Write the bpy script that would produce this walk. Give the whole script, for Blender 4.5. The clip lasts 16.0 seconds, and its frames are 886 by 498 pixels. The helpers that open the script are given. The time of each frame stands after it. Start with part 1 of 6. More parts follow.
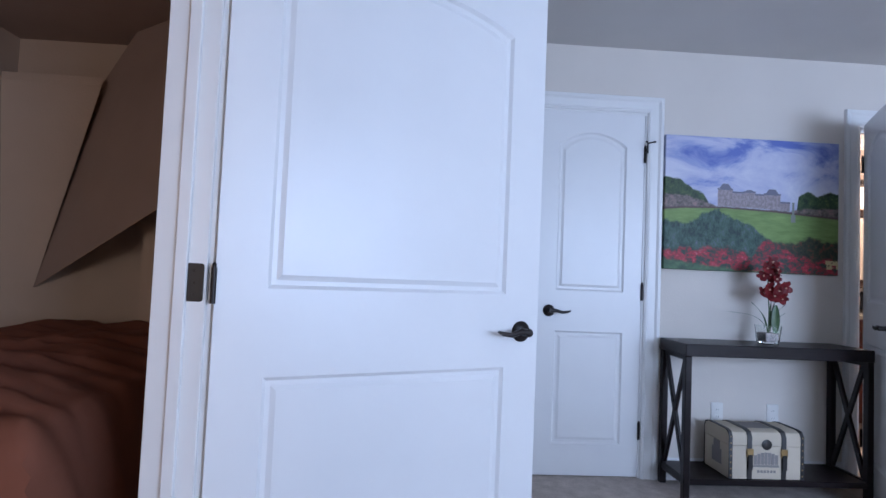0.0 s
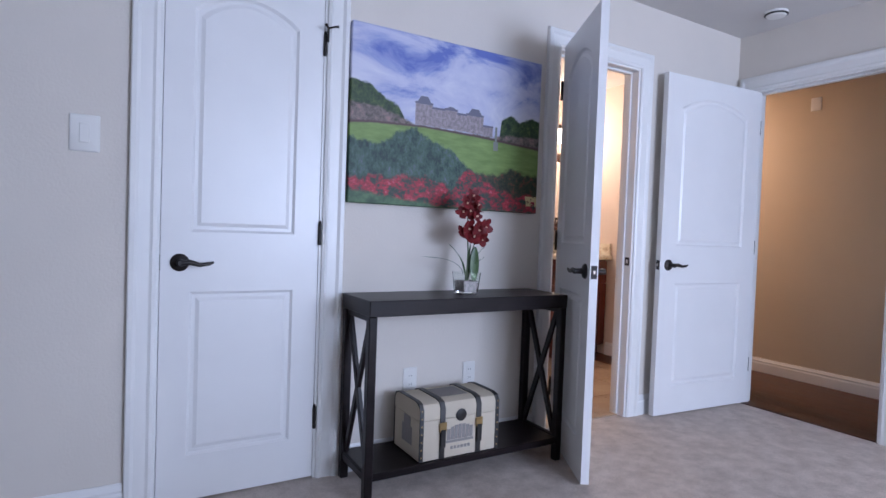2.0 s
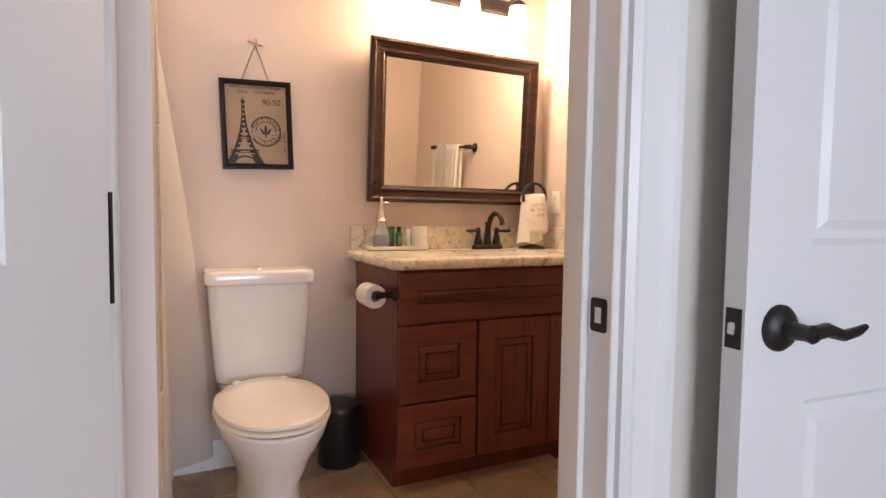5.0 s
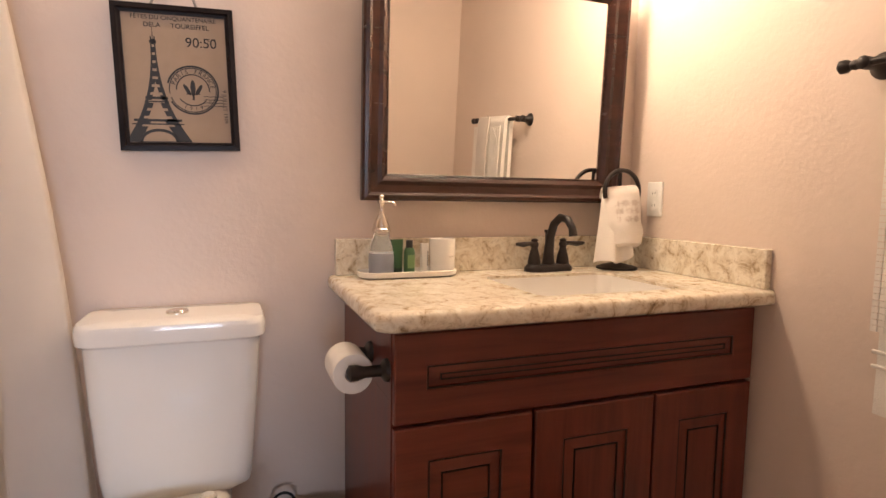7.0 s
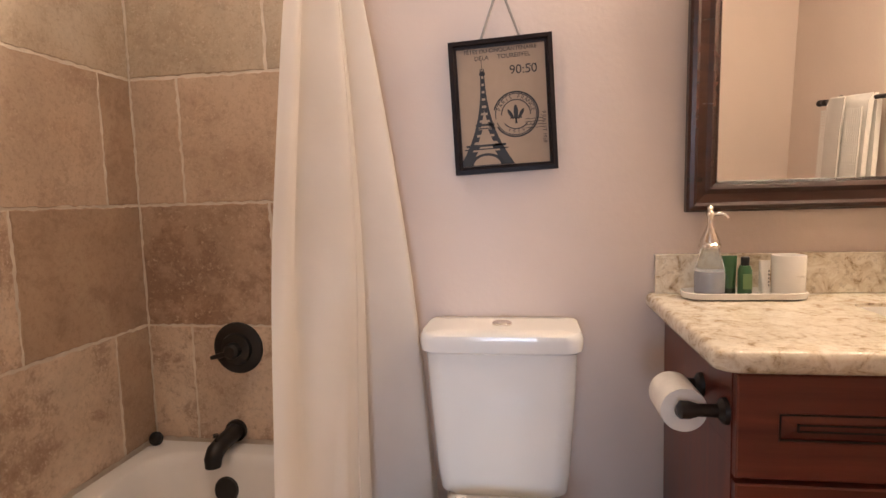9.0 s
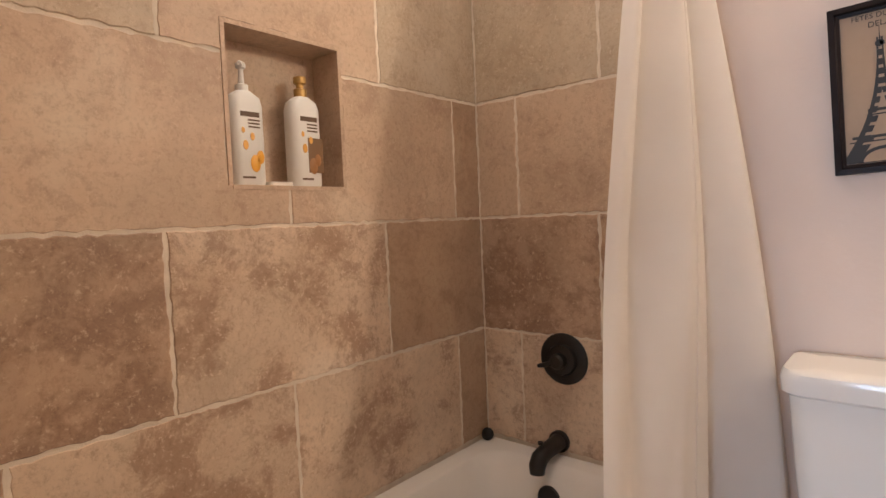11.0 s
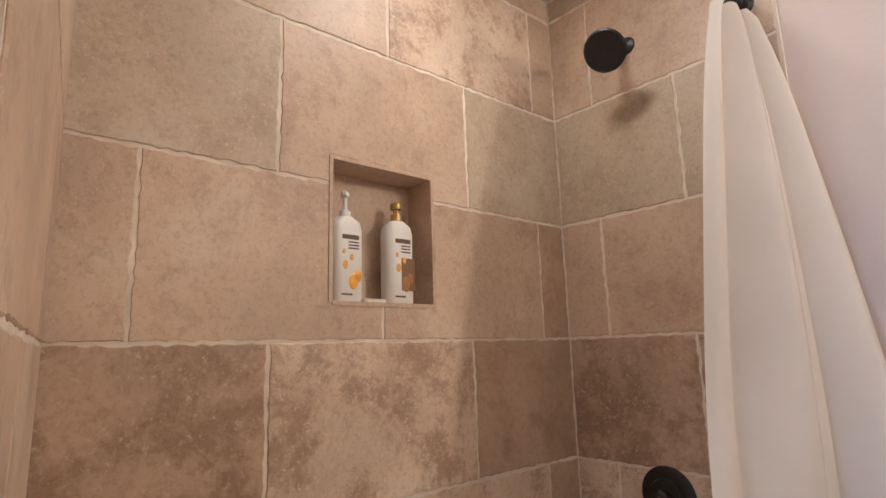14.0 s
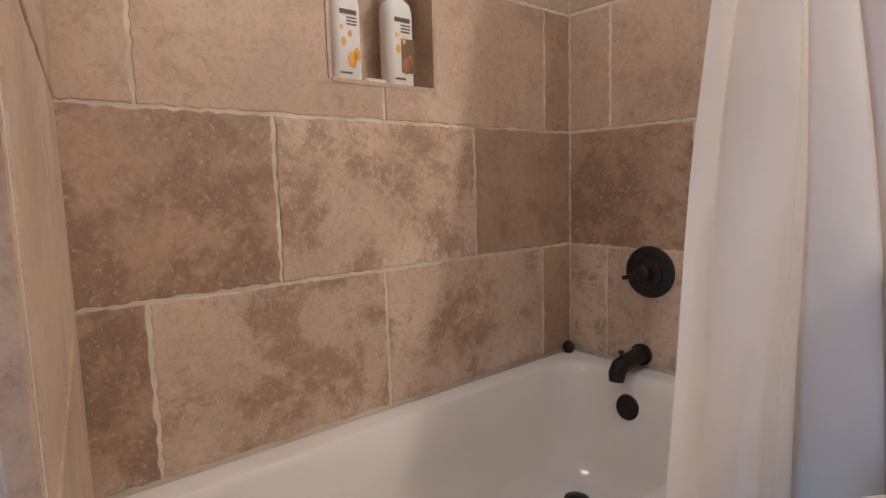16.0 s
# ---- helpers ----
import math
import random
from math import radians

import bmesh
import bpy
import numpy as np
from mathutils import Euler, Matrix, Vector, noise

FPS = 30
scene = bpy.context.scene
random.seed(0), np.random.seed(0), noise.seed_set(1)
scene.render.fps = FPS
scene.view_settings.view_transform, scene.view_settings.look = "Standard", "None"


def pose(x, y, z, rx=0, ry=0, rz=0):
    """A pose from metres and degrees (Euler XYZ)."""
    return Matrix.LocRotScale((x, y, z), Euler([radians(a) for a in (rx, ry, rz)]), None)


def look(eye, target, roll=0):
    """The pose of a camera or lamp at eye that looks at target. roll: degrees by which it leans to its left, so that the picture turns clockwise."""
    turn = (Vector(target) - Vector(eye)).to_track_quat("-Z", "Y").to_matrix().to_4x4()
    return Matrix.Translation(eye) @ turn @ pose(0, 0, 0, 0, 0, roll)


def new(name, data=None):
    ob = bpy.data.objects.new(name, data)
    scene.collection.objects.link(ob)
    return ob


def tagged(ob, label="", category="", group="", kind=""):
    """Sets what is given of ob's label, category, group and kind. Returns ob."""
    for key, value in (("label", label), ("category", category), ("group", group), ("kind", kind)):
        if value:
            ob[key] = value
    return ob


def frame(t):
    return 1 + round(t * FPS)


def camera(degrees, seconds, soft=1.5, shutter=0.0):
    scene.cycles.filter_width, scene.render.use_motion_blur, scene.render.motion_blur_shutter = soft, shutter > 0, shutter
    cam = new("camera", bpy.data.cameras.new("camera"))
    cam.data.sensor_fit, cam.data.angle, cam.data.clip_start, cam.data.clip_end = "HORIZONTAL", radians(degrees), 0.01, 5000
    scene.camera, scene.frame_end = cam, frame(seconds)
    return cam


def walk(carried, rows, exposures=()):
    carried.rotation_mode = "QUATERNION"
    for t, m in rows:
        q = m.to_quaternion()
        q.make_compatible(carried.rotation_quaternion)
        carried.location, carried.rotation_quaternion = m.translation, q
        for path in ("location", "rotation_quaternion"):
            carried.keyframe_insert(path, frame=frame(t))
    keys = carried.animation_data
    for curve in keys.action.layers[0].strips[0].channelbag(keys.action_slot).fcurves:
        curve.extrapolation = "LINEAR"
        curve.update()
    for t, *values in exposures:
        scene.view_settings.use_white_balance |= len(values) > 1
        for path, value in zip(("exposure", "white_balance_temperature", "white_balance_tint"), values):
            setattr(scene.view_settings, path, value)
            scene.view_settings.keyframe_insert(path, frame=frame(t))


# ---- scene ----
cam = camera(77.0, 16.0)

PATH = [
    (0, (-1.288, -3.075, 1.077), (-1.181, -1.08, 1.172), 2.4),
    (0.5, (-1.252, -3.041, 1.085), (-0.911, -1.07, 1.125), 2.1),
    (1, (-1.143, -2.839, 1.08), (-0.588, -0.918, 1.04), 2.1),
    (1.5, (-0.946, -2.579, 1.091), (-0.168, -0.738, 1.03), 2.1),
    (2, (-0.724, -2.262, 1.054), (0.289, -0.538, 0.995), 2.1),
    (2.5, (-0.39, -1.958, 1.009), (0.798, -0.35, 0.955), 1.9),
    (3, (-0.039, -1.66, 1.003), (1.209, -0.098, 0.949), 1.7),
    (3.2, (0.121, -1.535, 1.015), (1.379, 0.018, 0.956), 1.7),
    (4.2, (0.90, -1.17, 1.03), (1.95, 0.53, 0.955), 1.3),
    (4.8, (1.245, -0.74, 1.05), (2.17, 1.03, 0.945), 0.8),
    (5.3, (1.473, -0.366, 1.067), (2.272, 1.463, 0.939), 0.7),
    (5.5, (1.534, -0.27, 1.042), (2.277, 1.584, 0.924), 0.5),
    (6, (1.636, -0.056, 1.09), (2.333, 1.812, 0.926), 0.7),
    (6.5, (1.734, 0.138, 1.107), (2.444, 2.0, 0.932), 0.9),
    (7, (1.794, 0.239, 1.132), (2.502, 2.1, 0.947), 0.8),
    (7.5, (1.835, 0.274, 1.141), (2.486, 2.155, 0.952), 0.6),
    (8, (1.824, 0.285, 1.14), (2.25, 2.23, 0.952), 0.1),
    (8.5, (1.784, 0.291, 1.167), (1.921, 2.277, 0.971), -0.5),
    (9, (1.739, 0.284, 1.179), (1.432, 2.251, 0.993), -1.7),
    (9.5, (1.678, 0.302, 1.155), (0.989, 2.172, 0.992), -2.2),
    (10, (1.657, 0.324, 1.149), (0.701, 2.074, 0.992), -2.6),
    (10.2, (1.662, 0.338, 1.145), (0.599, 2.026, 0.991), -2.8),
    (12.3, (1.699, 0.305, 1.251), (0.257, 1.683, 1.392), -1.5),
    (12.5, (1.697, 0.304, 1.254), (0.266, 1.677, 1.513), -1.8),
    (13, (1.695, 0.312, 1.253), (0.27, 1.651, 1.67), -1.6),
    (13.5, (1.685, 0.308, 1.2), (0.23, 1.617, 1.613), -1.7),
    (14, (1.703, 0.309, 1.149), (0.213, 1.593, 1.511), -1.7),
    (14.5, (1.73, 0.31, 1.096), (0.195, 1.574, 1.308), -1.7),
    (15, (1.733, 0.301, 1.055), (0.182, 1.563, 1.067), -1.6),
    (15.5, (1.729, 0.299, 1.028), (0.185, 1.563, 0.897), -1.6),
    (16, (1.739, 0.294, 1.013), (0.208, 1.562, 0.788), -1.6),
]
EXPOSURES = [
    (0.0, -0.10, 5650, 18),
    (1.5, 0.0, 5950, 20),
    (2.0, 0.10, 6050, 23),
    (3.0, 0.15, 6050, 22),
    (5.3, 0.08, 7250, 20),
    (7.5, 0.10, 6650, 18),
    (9.5, 0.06, 6400, 16),
    (12.5, -0.05, 5850, 11),
    (16.0, 0.0, 5250, 10),
]
walk(cam, [(t, look(eye, target, roll)) for t, eye, target, roll in PATH], EXPOSURES)

# ---- world and lights ----
world = bpy.data.worlds.new("sky")
world.use_nodes = True
scene.world = world
_n = world.node_tree.nodes
_sky = _n.new("ShaderNodeTexSky")
_sky.sky_type, _sky.sun_disc = "NISHITA", False
_sky.sun_elevation, _sky.sun_rotation = radians(40), radians(200)
_n["Background"].inputs["Strength"].default_value = 0.12
world.node_tree.links.new(_sky.outputs[0], _n["Background"].inputs[0])


def area_lamp(name, at, target, sx, sy, watts, colour):
    d = bpy.data.lights.new(name, "AREA")
    d.shape, d.size, d.size_y, d.energy, d.color = "RECTANGLE", sx, sy, watts, colour
    ob = new(name, d)
    ob.matrix_world = look(at, target)
    return ob


def bulb_lamp(name, at, watts, colour, radius):
    d = bpy.data.lights.new(name, "POINT")
    d.energy, d.color, d.shadow_soft_size = watts, colour, radius
    ob = new(name, d)
    ob.location = at
    return ob


WARM = (1.0, 0.72, 0.45)
COOL = (0.63, 0.79, 1.0)
area_lamp("window_daylight", (1.6, -5.52, 1.45), (1.6, 0, 1.2), 2.0, 1.4, 150, COOL)
# unseen warm fill added to brighten the attic room; its source is not known
area_lamp("attic_window_daylight", (-2.75, -5.70, 1.45), (-2.95, 0, 1.4), 1.0, 1.1, 24, (1.0, 0.82, 0.66))
area_lamp("hall_ceiling_light_lamp", (3.40, 1.30, 2.38), (3.40, 1.30, 0), 0.3, 0.3, 27, (1.0, 0.76, 0.52))
for _x in (2.34, 2.60, 2.86):
    bulb_lamp("vanity_bulb", (_x, 1.73, 2.0), 9.5, (1.0, 0.80, 0.58), 0.07)

area_lamp("shower_downlight_lamp", (0.97, 1.20, 2.405), (0.97, 1.20, 0), 0.16, 0.16, 5.0, (1.0, 0.86, 0.70))


# ---- materials ----
def mat(name, base, rough=0.5, metal=0.0, spec=0.5):
    m = bpy.data.materials.new(name)
    m.use_nodes = True
    b = m.node_tree.nodes["Principled BSDF"]
    b.inputs["Base Color"].default_value = (*base, 1)
    b.inputs["Roughness"].default_value = rough
    b.inputs["Metallic"].default_value = metal
    b.inputs["Specular IOR Level"].default_value = spec
    return m


class Nodes:
    """Short way to add and join the nodes of one material."""

    def __init__(self, m):
        self.t = m.node_tree
        self.b = self.t.nodes["Principled BSDF"]
        self.co = self.t.nodes.new("ShaderNodeTexCoord")

    def add(self, kind, **ins):
        n = self.t.nodes.new(kind)
        for k, v in ins.items():
            self.put(n.inputs[k.replace("_", " ")], v)
        return n

    def put(self, sock, v):
        if isinstance(v, bpy.types.NodeSocket):
            self.t.links.new(v, sock)
        else:
            sock.default_value = v

    def noise(self, scale, detail=4.0, rough=0.55, vec=None, distortion=0.0):
        n = self.add("ShaderNodeTexNoise", Scale=scale, Detail=detail, Roughness=rough, Distortion=distortion)
        self.put(n.inputs["Vector"], vec if vec else self.co.outputs["Object"])
        return n.outputs["Fac"]

    def scaled(self, sx, sy, sz, vec=None):
        n = self.add("ShaderNodeMapping")
        n.inputs["Scale"].default_value = (sx, sy, sz)
        self.put(n.inputs["Vector"], vec if vec else self.co.outputs["Object"])
        return n.outputs[0]

    def ramp(self, fac, *stops):
        n = self.t.nodes.new("ShaderNodeValToRGB")
        while len(n.color_ramp.elements) < len(stops):
            n.color_ramp.elements.new(0.5)
        for e, (p, c) in zip(n.color_ramp.elements, stops):
            e.position = p
            e.color = (*c, 1) if len(c) == 3 else c
        self.put(n.inputs[0], fac)
        return n.outputs[0]

    def math(self, op, a, b=0.0):
        n = self.t.nodes.new("ShaderNodeMath")
        n.operation = op
        self.put(n.inputs[0], a)
        self.put(n.inputs[1], b)
        return n.outputs[0]

    def mix(self, fac, a, b, blend="MIX"):
        n = self.t.nodes.new("ShaderNodeMix")
        n.data_type, n.blend_type = "RGBA", blend
        self.put(n.inputs[0], fac)
        for s, v in ((n.inputs[6], a), (n.inputs[7], b)):
            self.put(s, (*v, 1) if isinstance(v, tuple) and len(v) == 3 else v)
        return n.outputs[2]

    def colour(self, v):
        self.put(self.b.inputs["Base Color"], v)

    def bump(self, height, strength=0.2, distance=0.002):
        n = self.add("ShaderNodeBump", Strength=strength, Distance=distance, Height=height)
        prior = self.b.inputs["Normal"].links
        if prior:
            self.put(n.inputs["Normal"], prior[0].from_socket)
        self.put(self.b.inputs["Normal"], n.outputs[0])

    def rough(self, fac, lo, hi):
        n = self.add("ShaderNodeMapRange", Value=fac)
        n.inputs["To Min"].default_value, n.inputs["To Max"].default_value = lo, hi
        self.put(self.b.inputs["Roughness"], n.outputs[0])


def grey(c, k):
    return tuple(min(1.0, v * k) for v in c)


def mottled(name, base, rough, spread=0.06, scale=3.0, bump_scale=60.0, bump=0.15, dist=0.0015, metal=0.0):
    m = mat(name, base, rough, metal)
    n = Nodes(m)
    n.colour(n.ramp(n.noise(scale), (0.3, grey(base, 1 - spread)), (0.7, grey(base, 1 + spread))))
    h = n.noise(bump_scale, 3)
    n.bump(h, bump, dist)
    n.rough(n.noise(scale * 5), rough * 0.85, min(1, rough * 1.15))
    return m


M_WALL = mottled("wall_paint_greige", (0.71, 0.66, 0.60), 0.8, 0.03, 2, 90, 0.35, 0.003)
M_BATHWALL = mottled("bath_wall_paint", (0.69, 0.58, 0.51), 0.62, 0.03, 2, 60, 0.28, 0.003)
# attic beige has some of the room's warm light mixed into it
M_ATTIC = mottled("attic_wall_warmed_paint", (0.58, 0.46, 0.35), 0.85, 0.04, 2, 80, 0.3, 0.003)
M_CEIL = mottled("ceiling_paint", (0.66, 0.64, 0.62), 0.85, 0.03, 2, 80, 0.3, 0.003)
# attic ceiling: its shade and warm tint are put into this darker brown
M_SLOPE = mottled("slope_shaded_paint", (0.40, 0.30, 0.25), 0.85, 0.04, 2, 80, 0.3, 0.003)
M_HALLWALL = mottled("hall_wall_paint", (0.58, 0.49, 0.37), 0.7, 0.03, 2, 80, 0.3, 0.003)
M_TRIM = mottled("white_trim_paint", (0.80, 0.80, 0.79), 0.35, 0.02, 3, 40, 0.05, 0.001)
M_DOOR = mottled("white_door_paint", (0.80, 0.80, 0.80), 0.33, 0.02, 3, 120, 0.06, 0.001)
M_BRONZE = mottled("oil_rubbed_bronze", (0.018, 0.013, 0.012), 0.42, 0.4, 14, 80, 0.08, 0.0006, metal=0.25)
M_BLACKMETAL = mottled("dark_bronze_matte", (0.018, 0.016, 0.015), 0.4, 0.3, 14, 80, 0.08, 0.0006, metal=0.3)
M_CHROME = mat("brushed_nickel", (0.72, 0.66, 0.60), 0.22, 1.0)
M_BRASS = mat("aged_brass", (0.42, 0.30, 0.14), 0.35, 1.0)
M_PORCELAIN = mottled("white_porcelain", (0.80, 0.78, 0.74), 0.10, 0.02, 3, 20, 0.01, 0.0005)
M_TUB = mottled("tub_enamel", (0.82, 0.80, 0.77), 0.14, 0.03, 3, 15, 0.02, 0.0006)
M_PLASTIC = mottled("white_plastic", (0.78, 0.77, 0.74), 0.4, 0.02, 5, 60, 0.03, 0.0005)
M_SEAT = mottled("seat_plastic", (0.78, 0.73, 0.66), 0.22, 0.02, 4, 30, 0.02, 0.0005)
M_BLACK = mottled("black_enamel", (0.012, 0.012, 0.013), 0.35, 0.3, 8, 50, 0.05, 0.0006)
M_PAPER = mottled("tissue_paper", (0.80, 0.78, 0.75), 0.9, 0.04, 30, 260, 0.4, 0.001)
M_MIRROR = mat("mirror_glass", (0.92, 0.92, 0.90), 0.01, 1.0)
M_BRIGHT = mat("lamp_glass_lit", (0.9, 0.85, 0.75), 0.4)
_b = M_BRIGHT.node_tree.nodes["Principled BSDF"]
_b.inputs["Emission Color"].default_value = (1.0, 0.82, 0.58, 1)
_b.inputs["Emission Strength"].default_value = 9.0
M_GLASS = mat("clear_glass", (0.95, 0.97, 0.96), 0.03)
M_GLASS.node_tree.nodes["Principled BSDF"].inputs["Transmission Weight"].default_value = 1.0
M_GLASS.node_tree.nodes["Principled BSDF"].inputs["IOR"].default_value = 1.45
M_INK = mat("black_ink", (0.02, 0.018, 0.016), 0.6)


def carpet_material():
    m = mat("beige_carpet", (0.5, 0.46, 0.42), 1.0, spec=0.1)
    n = Nodes(m)
    c1 = n.ramp(n.noise(11, 7, 0.65), (0.35, (0.60, 0.51, 0.45)), (0.65, (0.80, 0.70, 0.63)))
    c2 = n.ramp(n.noise(170, 2), (0.3, (0.66, 0.66, 0.66)), (0.7, (1.0, 1.0, 1.0)))
    n.colour(n.mix(0.7, c1, c2, "MULTIPLY"))
    n.bump(n.noise(220, 2), 0.9, 0.01)
    n.bump(n.noise(9, 4), 0.4, 0.01)
    return m


def wood_material(name, dark, light, rough, axis=2, grain=26.0):
    m = mat(name, dark, rough)
    n = Nodes(m)
    s = [grain, grain, grain]
    s[axis] = grain / 14
    v = n.scaled(*s)
    g = n.noise(1.0, 6, 0.6, v, 0.6)
    big = n.noise(4, 3)
    info = n.add("ShaderNodeObjectInfo").outputs["Random"]
    c = n.ramp(g, (0.3, dark), (0.7, light))
    c = n.mix(0.5, c, n.ramp(big, (0.3, (0.6, 0.6, 0.6)), (0.7, (1, 1, 1))), "MULTIPLY")
    c = n.mix(0.4, c, n.ramp(info, (0, (0.75, 0.75, 0.75)), (1, (1, 1, 1))), "MULTIPLY")
    n.colour(c)
    n.bump(g, 0.08, 0.001)
    n.rough(g, rough * 0.8, rough * 1.25)
    return m


M_CARPET = carpet_material()
M_CHERRY = wood_material("cherry_cabinet_wood", (0.105, 0.022, 0.014), (0.215, 0.052, 0.031), 0.30)
M_CHERRY_H = wood_material("cherry_cabinet_wood_level", (0.105, 0.022, 0.014), (0.215, 0.052, 0.031), 0.30, axis=0)
M_GLAZE = mat("dark_glaze_line", (0.012, 0.006, 0.004), 0.5)
M_ESPRESSO = wood_material("espresso_wood", (0.007, 0.004, 0.005), (0.015, 0.009, 0.010), 0.34, axis=0)
M_ESPRESSO.node_tree.nodes["Principled BSDF"].inputs["Specular IOR Level"].default_value = 0.28
M_WALNUT = wood_material("dark_mahogany_frame", (0.030, 0.010, 0.007), (0.062, 0.021, 0.013), 0.25, axis=0, grain=18)
M_HALLWOOD = wood_material("hall_wood_plank", (0.055, 0.017, 0.009), (0.125, 0.042, 0.020), 0.42, axis=1, grain=20)


def travertine(name, dark, mid, pale, patches=0.6, cover=0.53, specks=0.4, veins=0.5, rough=0.42):
    """Honed stone: cloudy body, crisp darker patches broken by grain, pale crystal specks and pits."""
    m = mat(name, mid, rough)
    n = Nodes(m)
    info = n.add("ShaderNodeObjectInfo").outputs["Random"]
    off = n.add("ShaderNodeCombineXYZ")
    for i, k in enumerate((37.0, 91.0, 53.0)):
        n.put(off.inputs[i], n.math("MULTIPLY", info, k))
    vec = n.add("ShaderNodeVectorMath")
    n.put(vec.inputs[0], n.co.outputs["Object"])
    n.put(vec.inputs[1], off.outputs[0])
    v = vec.outputs[0]
    tone = n.math("SUBTRACT", n.math("FRACT", n.math("MULTIPLY", info, 7.31)), 0.5)
    cloud = n.math("ADD", n.noise(2.6, 6, 0.6, v, 0.4), n.math("MULTIPLY", tone, 0.10))
    c = n.ramp(cloud, (0.34, grey(mid, 0.86)), (0.46, mid), (0.56, grey(mid, 1.10)), (0.66, pale))
    # soft reddish bloom, then ragged patches that loosely follow it
    bloom = n.noise(4.6, 6, 0.62, v, 0.5)
    c = n.mix(n.math("MULTIPLY", n.ramp(bloom, (0.44, (0, 0, 0)), (0.62, (1, 1, 1))), 0.55 * patches), c, grey(dark, 1.35))
    ragged = n.math("ADD", n.math("MULTIPLY", bloom, 0.40), n.math("MULTIPLY", n.noise(13, 12, 0.80, v, 0.3), 0.60))
    c = n.mix(n.math("MULTIPLY", n.ramp(ragged, (cover - 0.03, (0, 0, 0)), (cover + 0.04, (1, 1, 1))), patches), c, dark)
    grain = n.noise(75, 8, 0.8, v)
    c = n.mix(0.50, c, n.ramp(grain, (0.36, (0.60, 0.55, 0.50)), (0.50, (1, 1, 1))), "MULTIPLY")
    fleck = n.ramp(n.noise(42, 10, 0.85, v), (0.535, (0, 0, 0)), (0.585, (1, 1, 1)))
    c = n.mix(n.math("MULTIPLY", fleck, 0.35), c, grey(dark, 1.15))
    crystal = n.ramp(n.noise(80, 6, 0.8, v), (0.57, (0, 0, 0)), (0.62, (1, 1, 1)))
    c = n.mix(n.math("MULTIPLY", n.math("MULTIPLY", crystal, n.ramp(ragged, (cover - 0.09, (0.25, 0.25, 0.25)), (cover, (1, 1, 1)))), specks), c, grey(pale, 1.15))
    pit = n.ramp(n.noise(30, 9, 0.8, v, 0.6), (0.315, (0, 0, 0)), (0.345, (1, 1, 1)))
    c = n.mix(n.math("MULTIPLY", n.math("SUBTRACT", 1.0, pit), veins), c, grey(dark, 0.6))
    n.colour(c)
    n.bump(pit, 0.30, 0.002)
    n.bump(grain, 0.12, 0.002)
    n.rough(grain, rough * 0.8, rough * 1.45)
    return m


M_TILE = travertine("travertine_tan", (0.34, 0.225, 0.155), (0.56, 0.42, 0.305), (0.66, 0.53, 0.40), 0.40, 0.54, 0.40, 0.4)
M_TILE_BROWN = travertine("travertine_brown", (0.25, 0.15, 0.10), (0.47, 0.33, 0.23), (0.58, 0.45, 0.33), 0.65, 0.50, 0.65, 0.6)
M_TILE_PALE = travertine("travertine_pale_patched", (0.33, 0.21, 0.14), (0.64, 0.50, 0.375), (0.74, 0.61, 0.48), 0.70, 0.52, 0.55, 0.5)
M_TILE_GREY = travertine("travertine_greyed", (0.37, 0.27, 0.18), (0.50, 0.41, 0.305), (0.60, 0.51, 0.40), 0.45, 0.53, 0.55, 0.3)
M_TILE_DULL = travertine("travertine_plain_brown", (0.30, 0.195, 0.13), (0.45, 0.32, 0.22), (0.53, 0.40, 0.28), 0.45, 0.54, 0.35, 0.3)
M_FLOORTILE = travertine("floor_travertine", (0.30, 0.20, 0.13), (0.42, 0.30, 0.20), (0.52, 0.41, 0.29))
M_GROUT = mottled("pale_grout", (0.72, 0.64, 0.54), 0.9, 0.14, 12, 300, 0.5, 0.002)


def granite_material():
    m = mat("cream_granite", (0.62, 0.54, 0.40), 0.09)
    n = Nodes(m)
    a = n.noise(24, 8, 0.7, None, 0.8)
    c = n.ramp(a, (0.30, (0.20, 0.135, 0.085)), (0.37, (0.46, 0.36, 0.24)), (0.44, (0.67, 0.59, 0.46)), (0.58, (0.82, 0.77, 0.66)))
    f = n.noise(70, 4, 0.7)
    c = n.mix(0.5, c, n.ramp(f, (0.34, (0.50, 0.44, 0.37)), (0.46, (1, 1, 1))), "MULTIPLY")
    v = n.add("ShaderNodeTexVoronoi", Scale=38.0)
    n.put(v.inputs["Vector"], n.co.outputs["Object"])
    c = n.mix(n.math("MULTIPLY", n.ramp(v.outputs["Distance"], (0.10, (1, 1, 1)), (0.22, (0, 0, 0))), 0.18), c, (0.13, 0.085, 0.06))
    n.colour(c)
    n.rough(f, 0.06, 0.16)
    return m


M_GRANITE = granite_material()


